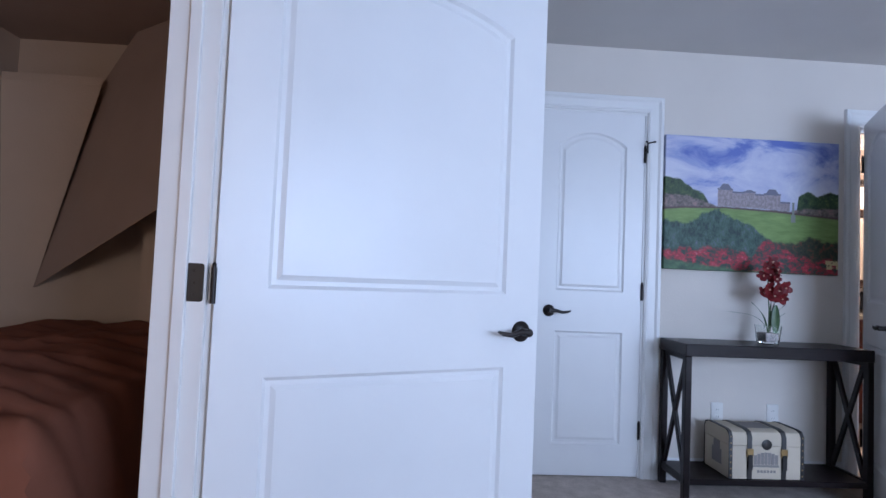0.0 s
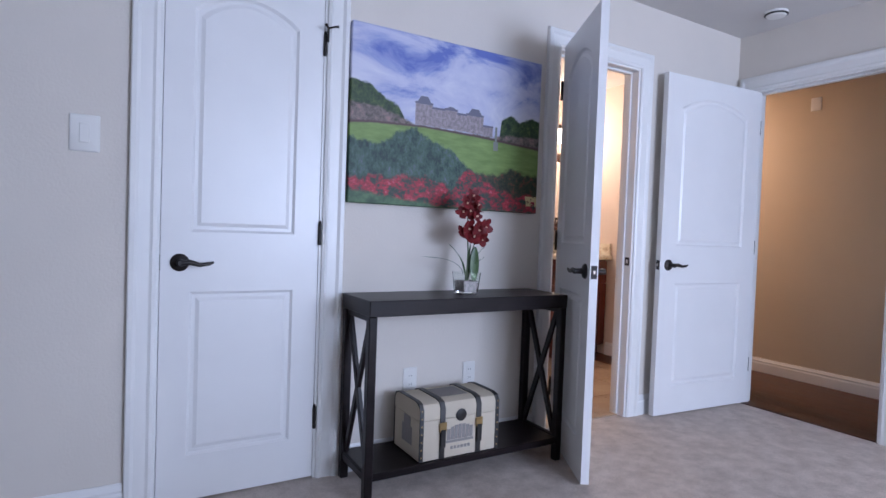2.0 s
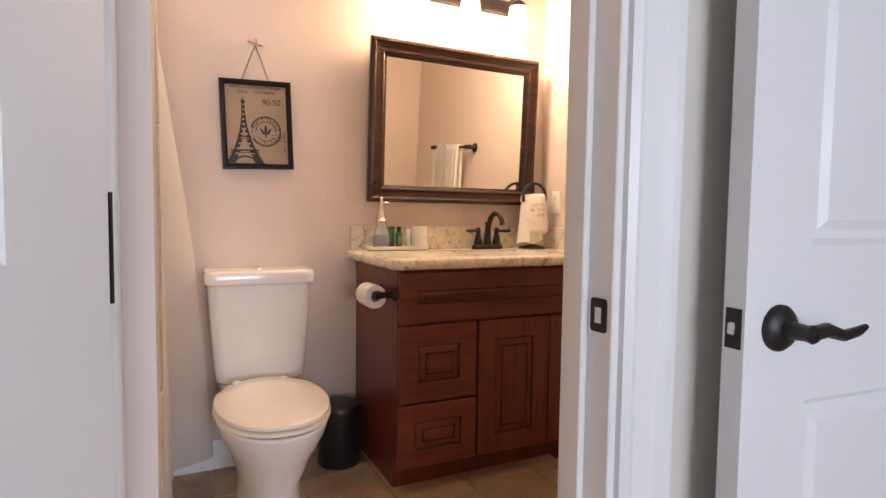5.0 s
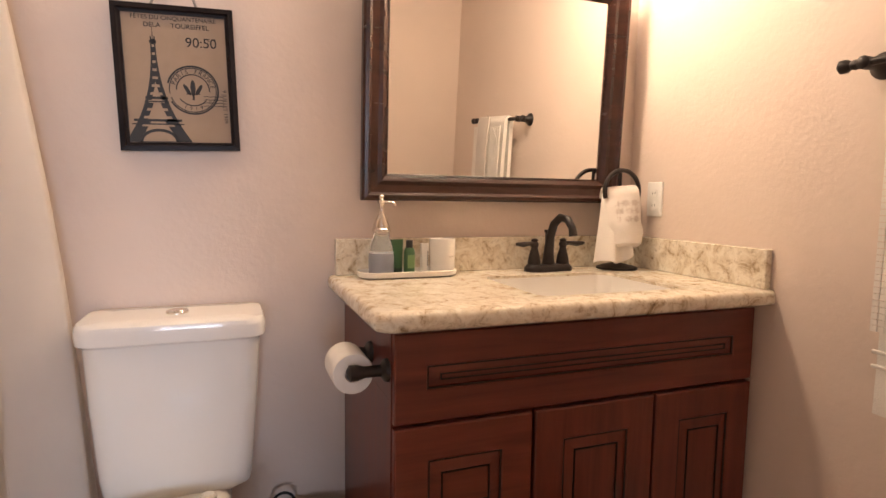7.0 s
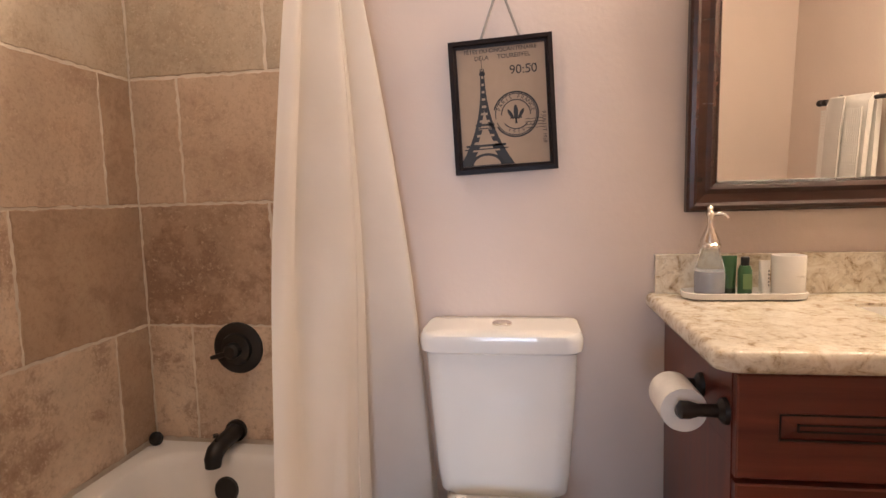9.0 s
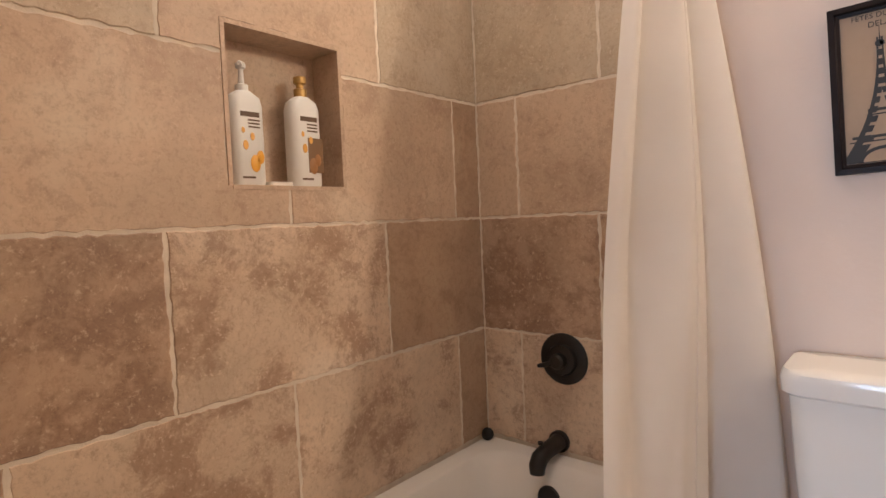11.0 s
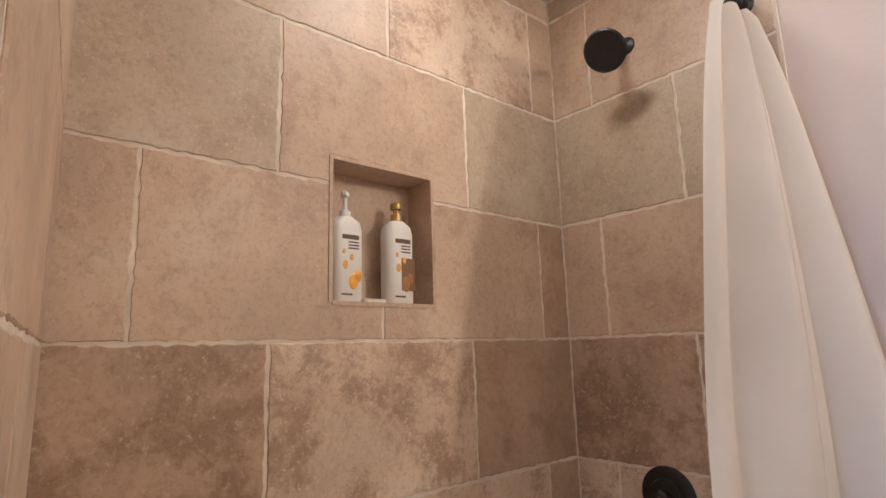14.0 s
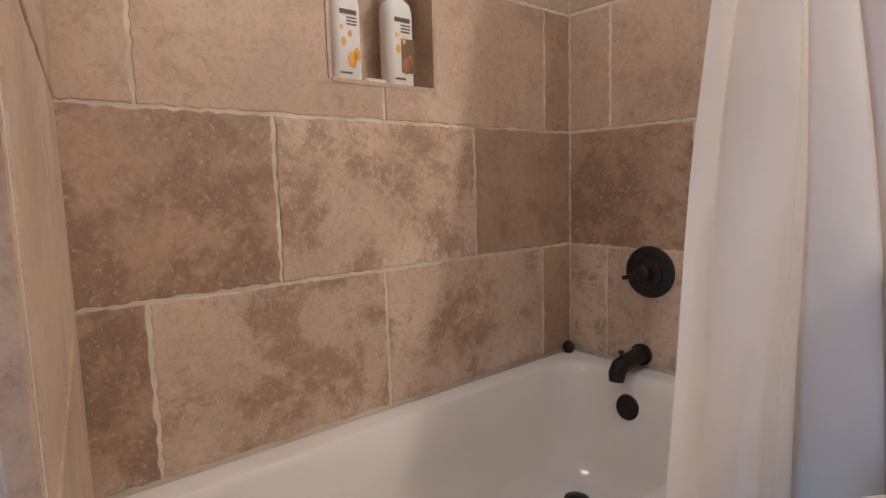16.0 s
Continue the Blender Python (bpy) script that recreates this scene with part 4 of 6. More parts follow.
def mirror():
    m = thing("mirror", (2.6, BY1, 1.13), "rectangular wall mirror in dark mahogany frame above vanity", "mirror")
    x0, x1, z0, z1 = 2.145, 3.034, 1.121, 1.845
    lean = 0.035
    W = Matrix.Translation((0, BY1 - 0.004, z0)) @ Matrix.Rotation(math.atan2(lean, z1 - z0), 4, "X")
    H = z1 - z0
    prof = [(0.0, 0.0), (0.0, 0.022), (0.006, 0.030), (0.016, 0.032), (0.024, 0.026), (0.046, 0.020), (0.058, 0.022), (0.064, 0.018), (0.072, 0.012), (0.078, 0.006), (0.078, 0.0)]
    corners = ((x0, 0, 1, 1), (x1, 0, -1, 1), (x1, H, -1, -1), (x0, H, 1, -1))
    for i in range(4):
        a, b = corners[i], corners[(i + 1) % 4]
        bm = bmesh.new()
        loft(bm, [[Vector((c[0] + c[2] * w, -d, c[1] + c[3] * w)) for w, d in prof] for c in (a, b)])
        bm.transform(W)
        part("frame_rail", bm, M_WALNUT, m, smooth=False)
    bm = bmesh.new()
    n_x, n_z = 110, 86
    for k in range(n_x):
        x = x0 + 0.076 + (x1 - x0 - 0.152) * (k + 0.5) / n_x
        for z in (0.0755, H - 0.0755):
            bmesh.ops.create_icosphere(bm, subdivisions=1, radius=0.0028, matrix=Matrix.Translation((x, -0.012, z)))
    for k in range(n_z):
        z = 0.076 + (H - 0.152) * (k + 0.5) / n_z
        for x in (x0 + 0.0755, x1 - 0.0755):
            bmesh.ops.create_icosphere(bm, subdivisions=1, radius=0.0028, matrix=Matrix.Translation((x, -0.012, z)))
    bm.transform(W)
    part("beading", bm, M_WALNUT, m, "tiny beaded inner edge")
    bm = bx(x0 + 0.070, -0.006, 0.070, x1 - 0.070, -0.002, H - 0.070)
    bm.transform(W)
    part("glass", bm, M_MIRROR, m, "clear mirror glass", smooth=False)


mirror()


def vanity_light():
    v = thing("vanity_light", (2.6, BY1, 2.0), "bronze three-light bar with lit glass shades above mirror", "wall light")
    part("back_plate", bx(2.22, BY1 - 0.018, 2.06, 2.98, BY1 + 0.010, 2.13, 0.008, 2), M_BRONZE, v)
    for x in (2.34, 2.60, 2.86):
        a = part("arm", tube(bmesh.new(), [(x, BY1 - 0.01, 2.095), (x, BY1 - 0.07, 2.11), (x, BY1 - 0.115, 2.10), (x, BY1 - 0.12, 2.085)], 0.009, 10), M_BRONZE, v)
        part("cap", lathe(bmesh.new(), [(0.012, 0.035), (0.034, 0.018), (0.040, 0.0)], pose(x, BY1 - 0.12, 2.062), 20), M_BRONZE, a)
        g = part("glass_shade", lathe(bmesh.new(), [(0.038, 0.0), (0.045, -0.05), (0.050, -0.12), (0.049, -0.122), (0.043, -0.05), (0.036, -0.002)], pose(x, BY1 - 0.12, 2.062), 24, False), M_BRIGHT, a, "glowing frosted glass shade")
        g.visible_shadow = False


vanity_light()


# ---- bath: small things ----
def framed_print():
    p = thing("framed_print", (1.675, BY1, 1.245), "small black-framed print of an iron tower, hanging crooked", "picture")
    W = Matrix.Translation((1.673, BY1 + 0.004, 1.422)) @ Matrix.Rotation(radians(-2.2), 4, "Y")
    hx, hz = 0.140, 0.180
    prof = [(0.0, 0.0), (0.0, 0.020), (0.012, 0.022), (0.015, 0.016), (0.021, 0.014), (0.021, 0.0)]
    cs = ((-hx, -hz, 1, 1), (hx, -hz, -1, 1), (hx, hz, -1, -1), (-hx, hz, 1, -1))
    for i in range(4):
        bm = bmesh.new()
        loft(bm, [[Vector((c[0] + c[2] * w, -d, c[1] + c[3] * w)) for w, d in prof] for c in (cs[i], cs[(i + 1) % 4])])
        bm.transform(W)
        part("frame_rail", bm, M_ESPRESSO, p, smooth=False)
    bm = bx(-hx + 0.018, -0.008, -hz + 0.018, hx - 0.018, -0.002, hz - 0.018)
    bm.transform(W)
    part("print_sheet", bm, mottled("kraft_print", (0.36, 0.26, 0.18), 0.7, 0.05, 20, 300, 0.2, 0.0005), p, "tan paper sheet", smooth=False)
    F = W @ Matrix.Translation((0, -0.0086, 0)) @ Matrix.Rotation(radians(90), 4, "X")
    lettering("words", "FÊTES DU CINQUANTENAIRE", 0.0150, F @ Matrix.Translation((0, 0.150, 0)), M_INK, p)
    lettering("words", "DELA     TOUREIFFEL", 0.0165, F @ Matrix.Translation((0.005, 0.132, 0)), M_INK, p)
    lettering("words", "90:50", 0.034, F @ Matrix.Translation((0.060, 0.093, 0)), M_INK, p)
    lettering("words", "c  c", 0.014, F @ Matrix.Translation((0.086, 0.104, 0)), M_INK, p)
    lettering("words", "9 JUILLET 1939", 0.0135, F @ Matrix.Translation((0.1085, -0.065, 0)) @ Matrix.Rotation(radians(-90), 4, "Z"), M_INK, p)
    lettering("words", "2-17", 0.012, F @ Matrix.Translation((0.080, -0.052, 0)), M_INK, p)
    for i, ch in enumerate("PARIS FRANCE"):
        a = radians(160 - i * 13.5)
        lettering("words", ch, 0.0150, F @ Matrix.Translation((0.034 + 0.047 * math.cos(a), -0.025 + 0.047 * math.sin(a), 0)) @ Matrix.Rotation(a - math.pi / 2, 4, "Z"), M_INK, p) if ch != " " else None
    for i, ch in enumerate("1919"):
        a = radians(245 + i * 16)
        lettering("words", ch, 0.0135, F @ Matrix.Translation((0.034 + 0.047 * math.cos(a), -0.025 + 0.047 * math.sin(a), 0)) @ Matrix.Rotation(a + math.pi / 2, 4, "Z"), M_INK, p)

    def flat(polys, name, label=""):
        bm = bmesh.new()
        for q in polys:
            bm.faces.new([bm.verts.new((x, z, 0)) for x, z in q])
        thick_sheet(bm, 0.0003)
        bm.transform(F)
        part(name, bm, M_INK, p, label, smooth=False)

    polys = []
    c0 = -0.052
    for rad, w, a0, a1 in ((0.060, 0.0022, -150, 165), (0.0555, 0.0012, -160, 190), (0.039, 0.0014, -5, 180), (0.039, 0.0014, 215, 320)):
        n = 60
        for i in range(n):
            a, b = (radians(a0 + (a1 - a0) * k / n) for k in (i, i + 1))
            polys.append([(0.034 + r * math.cos(t), -0.025 + r * math.sin(t)) for r, t in ((rad - w, a), (rad + w, a), (rad + w, b), (rad - w, b))])
    for dx, s in ((0, 1), (-0.014, 0.75), (0.014, 0.75)):
        n = 12
        tilt = dx * 38
        pet = []
        for i in range(n):
            a = 2 * math.pi * i / n
            x, z = 0.0062 * math.cos(a) * s, 0.021 * math.sin(a) * s
            pet.append((0.034 + dx + x * math.cos(tilt) + z * math.sin(tilt), -0.020 - abs(dx) * 0.3 - x * math.sin(tilt) + z * math.cos(tilt)))
        polys.append(pet)
    polys += [[(0.018, -0.036), (0.050, -0.036), (0.050, -0.033), (0.018, -0.033)], [(0.031, -0.050), (0.037, -0.050), (0.036, -0.036), (0.032, -0.036)]]
    for k in range(4):
        polys += [[(0.058 + 0.008 * i, -0.042 - 0.008 * k + 0.002 * (i % 2)), (0.066 + 0.008 * i, -0.042 - 0.008 * k + 0.002 * ((i + 1) % 2)), (0.066 + 0.008 * i, -0.0405 - 0.008 * k + 0.002 * ((i + 1) % 2)), (0.058 + 0.008 * i, -0.0405 - 0.008 * k + 0.002 * (i % 2))] for i in range(6)]
    flat(polys, "postmark", "round postmark with a lily emblem")
    # lattice tower
    polys = []
    def half(h):
        return 0.0055 + 0.072 * max(0, 1 - h / 0.27) ** 2.6
    zb = -0.158
    for s in (-1, 1):
        for k in range(40):
            h0, h1 = 0.262 * k / 40, 0.262 * (k + 1) / 40
            w0, w1 = half(h0), half(h1)
            t0, t1 = ((0.030 if h < 0.055 else 0.020 if h < 0.1 else 0.014) for h in (h0, h1))
            t0, t1 = min(t0, w0), min(t1, w1)
            q = [(c0 + s * w0, zb + h0), (c0 + s * w1, zb + h1), (c0 + s * (w1 - t1), zb + h1), (c0 + s * (w0 - t0), zb + h0)]
            if k % 3 or h0 < 0.03:
                polys.append(q)
            else:
                polys.append([(a, b) for a, b in q[:2]] + [(c0 + s * (w1 - t1 * 0.5), zb + h1), (c0 + s * (w0 - t0 * 0.5), zb + h0)])
    for h, w, t in ((0.052, 0.055, 0.006), (0.044, 0.060, 0.003), (0.108, 0.026, 0.006), (0.100, 0.028, 0.003), (0.245, 0.008, 0.008), (0.0, 0.068, 0.002)):
        polys.append([(c0 - w, zb + h), (c0 + w, zb + h), (c0 + w, zb + h + t), (c0 - w, zb + h + t)])
    for i in range(14):
        a, b = math.pi * i / 14, math.pi * (i + 1) / 14
        polys.append([(c0 + 0.046 * math.cos(a), zb + 0.034 * math.sin(a)), (c0 + 0.046 * math.cos(b), zb + 0.034 * math.sin(b)), (c0 + 0.038 * math.cos(b), zb + 0.027 * math.sin(b)), (c0 + 0.038 * math.cos(a), zb + 0.027 * math.sin(a))])
    polys.append([(c0 - 0.001, zb + 0.25), (c0 + 0.001, zb + 0.25), (c0 + 0.0005, zb + 0.285), (c0 - 0.0005, zb + 0.285)])
    flat(polys, "tower_drawing", "black ink drawing of a lattice tower")
    bm = bmesh.new()
    apex = Vector((1.668, BY1 - 0.004, 1.745))
    for x in (-0.052, 0.056):
        tube(bm, [W @ Vector((x, -0.005, hz - 0.002)), apex], 0.0035, 8)
    part("ribbon", bm, mat("grey_ribbon", (0.30, 0.27, 0.24), 0.7), p, "grey ribbon hanger")
    bm = bmesh.new()
    tube(bm, [apex + Vector((-0.030, 0.002, 0.012)), apex + Vector((0.020, 0, 0.0)), apex + Vector((0.03, -0.008, -0.004))], 0.004, 8)
    tube(bm, [apex + Vector((0.006, 0.014, 0.028)), apex + Vector((0.004, -0.006, -0.006))], 0.004, 8)
    part("knot", bm, M_CHROME, p, "metal picture hook")


framed_print()


def tissue_holder():
    h = thing("toilet_paper_holder", (2.10, 1.44, 0.77), "bronze toilet paper holder on the cabinet side", "paper holder")
    for y in (1.365, 1.515):
        part("post", lathe(bmesh.new(), [(0.026, 0), (0.024, 0.008), (0.013, 0.016), (0.012, 0.05), (0.017, 0.066), (0.017, 0.082), (0.008, 0.088)], pose(2.0995, y, 0.763, 0, -90), 20), M_BRONZE, h)
    part("bar", tube(bmesh.new(), [(2.03, 1.365, 0.763), (2.03, 1.515, 0.763)], 0.008, 12), M_BRONZE, h)
    r = thing("toilet_paper_roll", (2.03, 1.44, 0.775), "white toilet paper roll on bronze holder", "toilet paper")
    part("paper", lathe(bmesh.new(), [(0.018, -0.055), (0.043, -0.055), (0.0445, -0.05), (0.0445, 0.05), (0.043, 0.055), (0.018, 0.055), (0.018, -0.055)], pose(2.03, 1.44, 0.763 - 0.009, 90), 32, False), M_PAPER, r)


tissue_holder()


def waste_bin():
    b = thing("waste_bin", (1.985, 1.70, 0), "black round lidded waste bin beside vanity", "bin")
    part("body", lathe(bmesh.new(), [(0.088, 0), (0.092, 0.01), (0.094, 0.225), (0.094, 0.23)], pose(1.985, 1.715, 0), 36), M_BLACK, b)
    part("lid", lathe(bmesh.new(), [(0.096, 0.231), (0.097, 0.245), (0.090, 0.256), (0.05, 0.262), (0.01, 0.263)], pose(1.985, 1.715, 0), 36), M_BLACK, b)
    a = [(1.915 + 0.035 * math.cos(t), 1.79, 0.255 + 0.045 * math.sin(t)) for t in [math.pi * k / 12 for k in range(13)]]
    part("handle", tube(bmesh.new(), a, 0.004, 8), M_BLACKMETAL, b, "thin wire handle")


waste_bin()


def towel(bm, path, w0, w1, axis, thick=0.012, wob=0.004):
    """A cloth folded along a path of (across, height) points, spread along axis from w0 to w1."""
    def place(u, v):
        k = v * (len(path) - 1)
        i = min(int(k), len(path) - 2)
        f = k - i
        a = path[i][0] + (path[i + 1][0] - path[i][0]) * f
        z = path[i][1] + (path[i + 1][1] - path[i][1]) * f
        w = w0 + (w1 - w0) * u
        n = noise.noise(Vector((w * 14, z * 3, a * 10))) * wob
        return Vector((a + n, w, z)) if axis == "y" else Vector((w, a + n, z))
    grid_sheet(bm, 30, 60, place)
    thick_sheet(bm, thick)
    return bm


def towel_bar():
    b = thing("towel_bar", (BX1, 0.8, 1.45), "dark bronze towel bar mounted on cream wall", "towel bar")
    x = BX1 - 0.065
    part("bar", tube(bmesh.new(), [(x, 1.085, 1.428), (x, 0.56, 1.428)], 0.0085, 14), M_BRONZE, b)
    for y, s in ((1.055, 1), (0.59, -1)):
        p = part("post", lathe(bmesh.new(), [(0.030, 0), (0.028, 0.008), (0.017, 0.018), (0.012, 0.04), (0.014, 0.055), (0.014, 0.075), (0.006, 0.080)], pose(BX1, y, 1.428, 0, -90), 20), M_BRONZE, b)
        part("finial", lathe(bmesh.new(), [(0.009, 0), (0.012, 0.012), (0.009, 0.020), (0.015, 0.030), (0.015, 0.042), (0.006, 0.05)], pose(x, y + s * 0.008, 1.428, -90 * s), 16), M_BRONZE, p)
    t = thing("bath_towel", (x, 0.85, 0.70), "thick white ribbed bath towel folded over the bar", "towel")
    part("cloth", towel(bmesh.new(), [(x + 0.022, 0.80), (x + 0.024, 1.2), (x + 0.022, 1.416), (x + 0.010, 1.444), (x - 0.010, 1.446), (x - 0.026, 1.416), (x - 0.030, 1.2), (x - 0.034, 0.70)], 0.66, 0.965, "y", 0.018), M_TERRY, t)
    bm = bmesh.new()
    for k in range(22):
        for q in range(40):
            yq, zq = 0.670 + 0.0140 * k, 0.88 + 0.013 * q
            off = -0.048 - 0.004 * (1 - q / 41)
            box(bm, x + off - 0.0012, yq - 0.0062, zq - 0.0057, x + off + 0.004, yq + 0.0062, zq + 0.0057)
    part("waffle_weave", bm, M_TERRY, t, "raised waffle weave")["kind"] = "stuff"
    for z in (0.80, 0.83):
        part("border_band", bx(x - 0.0545, 0.662, z, x - 0.048, 0.963, z + 0.008, 0.002), M_TERRY, t)
    h = thing("hand_towel", (x, 0.75, 0.95), "smaller white patterned towel layered over bath towel", "towel")
    part("cloth", towel(bmesh.new(), [(x - 0.052, 1.436), (x - 0.060, 1.30), (x - 0.062, 1.0)], 0.74, 0.86, "y", 0.006), cloth_material("grey_white_pattern", (0.62, 0.58, 0.54), 120, 0, 0.9), h)


towel_bar()


def towel_ring():
    r = thing("towel_stand", (3.03, 1.765, 0.903), "dark bronze arched countertop towel stand", "towel stand")
    cx, cy = 2.995, 1.762
    part("base", lathe(bmesh.new(), [(0.066, 0), (0.066, 0.006), (0.05, 0.012), (0.012, 0.02)], pose(cx, cy, 0.903), 28), M_BRONZE, r)
    part("stem", tube(bmesh.new(), [(cx, cy, 0.92), (cx, cy, 1.235)], 0.006, 10), M_BRONZE, r)
    arch = [(cx + 0.068 * math.cos(t), cy - 0.012, 1.16 + 0.068 * math.sin(t)) for t in [radians(-20 + 220 * k / 24) for k in range(25)]]
    part("arch", tube(bmesh.new(), arch, 0.0075, 10), M_BRONZE, r)
    t = thing("guest_towel", (cx, cy, 0.95), "white and taupe patterned guest towels draped on stand", "towel")

    def front(u, v):
        # v: 0 behind the arch, 0.25 over its top, 1 at the rolled hem
        e = 2 * u - 1
        w = 0.112 + 0.016 * math.sin(math.pi * v) + 0.006 * math.sin(9 * v)
        if v < 0.25:
            a = math.pi * v / 0.25
            y, z = cy - 0.012 + 0.022 * math.cos(a), 1.142 + 0.030 * math.sin(a)
        elif v < 0.92:
            k = (v - 0.25) / 0.67
            y, z = cy - 0.034 - 0.026 * math.sin(k * 1.9), 1.142 - 0.145 * k
        else:
            k = (v - 0.92) / 0.08
            y, z = cy - 0.058 + 0.030 * k, 0.997 - 0.010 * math.sin(math.pi * k * 0.7)
        crease = 0.006 * math.sin(2.2 * math.pi * u + 1.4 * v) + 0.004 * noise.noise(Vector((u * 4, v * 5, 2)))
        return Vector((cx + 0.004 + e * w / 2 + 0.005 * noise.noise(Vector((v * 6, u, 4))), y + 0.026 * e ** 4 + crease, z + 0.006 * e * (1 - v) - 0.010 * e * e * v))

    def under(u, v):
        e = 2 * u - 1
        w = 0.085 + 0.055 * v ** 0.7
        fold = 0.010 * math.sin(3.5 * math.pi * u + 0.8) * (0.3 + v)
        return Vector((cx - 0.022 - 0.012 * v + e * w / 2, cy - 0.012 - 0.034 * v ** 0.6 + fold + 0.018 * e ** 4, 1.150 - 0.222 * v + 0.024 * max(0, e) * v + 0.008 * math.sin(7 * u) * v))

    part("front_cloth", thick_sheet(grid_sheet(bmesh.new(), 36, 60, front), 0.006), cloth_material("white_quilted_terry", (0.80, 0.76, 0.72), 190, 0, 1.0), t)
    part("under_cloth", thick_sheet(grid_sheet(bmesh.new(), 36, 40, under), 0.009), M_TERRY, t)
    out = Vector((0, -0.0062, 0))
    thread = cloth_material("taupe_thread", (0.42, 0.33, 0.28))
    for iv in range(3):
        bm = bmesh.new()
        for iu in range(4):
            u0, v0 = 0.14 + 0.24 * iu + 0.06 * (iv % 2), 0.34 + 0.115 * iv
            for k in range(8):
                a = math.pi * k / 4
                q = [(min(0.97, max(0.03, u0 + r * 0.125 * math.cos(a))), v0 + r * 0.058 * math.sin(a)) for r in (0.12, 0.55, 1.0)]
                tube(bm, [front(*p) + out for p in q], [0.0006, 0.0016, 0.0006], 5)
        part("stitched_flower", bm, thread, t, "row of taupe star flowers")["kind"] = "stuff"
    bm = bmesh.new()
    for sgn in (-1, 1):
        for k in range(-5, 13):
            q = [(0.04 + 0.92 * r / 8, 0.66 + 0.21 * (k / 12 + sgn * (r / 8 - 0.5) * 0.55)) for r in range(9)]
            q = [p for p in q if 0.655 < p[1] < 0.89]
            if len(q) > 1:
                tube(bm, [front(*p) + out * 0.85 for p in q], 0.0007, 4)
    part("stitched_lattice", bm, thread, t, "fine taupe lattice stitching")["kind"] = "stuff"


towel_ring()


def tray_set():
    z = 0.903
    t = thing("vanity_tray", (2.27, 1.775, z), "small cream ceramic tray on granite counter", "tray")
    part("dish", loft(bmesh.new(), [rounded_rect(2.268, 1.772, hx, hy, hy * 0.8, z + h) for hx, hy, h in ((0.135, 0.042, 0), (0.144, 0.050, 0.004), (0.146, 0.052, 0.018), (0.142, 0.048, 0.019), (0.138, 0.044, 0.006), (0.1, 0.02, 0.005))]), M_PORCELAIN, t)
    z += 0.006
    d = thing("soap_dispenser", (2.192, 1.78, z), "clear glass soap dispenser with nickel pump", "soap dispenser")
    m = pose(2.192, 1.780, z)
    part("bottle", lathe(bmesh.new(), [(0.030, 0), (0.036, 0.004), (0.037, 0.05), (0.033, 0.08), (0.024, 0.108), (0.022, 0.122)], m, 28), M_GLASS, d, "clear glass body").visible_shadow = False
    part("liquid", lathe(bmesh.new(), [(0.028, 0.006), (0.033, 0.010), (0.034, 0.05), (0.032, 0.062)], m, 28), mat("pale_grey_soap", (0.42, 0.42, 0.46), 0.2), d, "pale grey soap inside")
    part("collar", lathe(bmesh.new(), [(0.026, 0.122), (0.027, 0.130), (0.023, 0.134), (0.024, 0.140), (0.012, 0.168), (0.007, 0.180), (0.007, 0.198), (0.011, 0.205), (0.009, 0.212), (0.005, 0.216), (0.008, 0.224), (0.002, 0.230)], m, 24), M_CHROME, d, "turned nickel pump")
    part("nozzle", tube(bmesh.new(), [(2.192, 1.78, z + 0.205), (2.212, 1.774, z + 0.208), (2.226, 1.770, z + 0.204), (2.230, 1.768, z + 0.196)], [0.004, 0.004, 0.0035, 0.004], 10), M_CHROME, d)
    green = mat("green_plastic", (0.045, 0.13, 0.055), 0.3)
    g = thing("shampoo_tube", (2.238, 1.785, z), "small green toiletry tube standing on tray", "toiletry")
    part("body", loft(bmesh.new(), [rounded_rect(2.240, 1.785, hx, hy, hy * 0.9, z + h) for hx, hy, h in ((0.015, 0.015, 0.0), (0.015, 0.015, 0.02), (0.017, 0.010, 0.06), (0.019, 0.003, 0.10))]), green, g)
    part("cap", lathe(bmesh.new(), [(0.016, 0), (0.016, 0.018)], pose(2.240, 1.785, z), 18), mat("dark_green_cap", (0.02, 0.05, 0.025), 0.4), g)
    g = thing("lotion_bottle", (2.272, 1.765, z), "small green lotion bottle with black cap", "toiletry")
    part("body", lathe(bmesh.new(), [(0.015, 0), (0.0165, 0.004), (0.0165, 0.066), (0.012, 0.078)], pose(2.270, 1.762, z), 20), green, g)
    part("cap", lathe(bmesh.new(), [(0.010, 0.078), (0.010, 0.098), (0.008, 0.1)], pose(2.270, 1.762, z), 16), M_BLACK, g, "black screw cap")
    part("label", bx(2.260, 1.7445, z + 0.02, 2.281, 1.7455, z + 0.058), mat("pale_green_label", (0.16, 0.28, 0.12), 0.5), g, "pale green label", smooth=False)
    g = thing("cream_tube", (2.318, 1.775, z), "small white cream tube standing on tray", "toiletry")
    part("body", loft(bmesh.new(), [rounded_rect(2.320, 1.775, hx, hy, hy * 0.9, z + h) for hx, hy, h in ((0.011, 0.011, 0.0), (0.012, 0.012, 0.03), (0.013, 0.004, 0.088))]), M_PLASTIC, g)
    b = bmesh.new()
    for k in range(5):
        box(b, 2.3245, 1.7622, z + 0.024 + 0.009 * k, 2.3275, 1.7628, z + 0.030 + 0.009 * k)
    part("lettering_bar", b, mat("grey_print", (0.25, 0.25, 0.25), 0.6), g, smooth=False)
    c = thing("ceramic_tumbler", (2.375, 1.772, z), "cream ceramic tumbler with faint script", "tumbler")
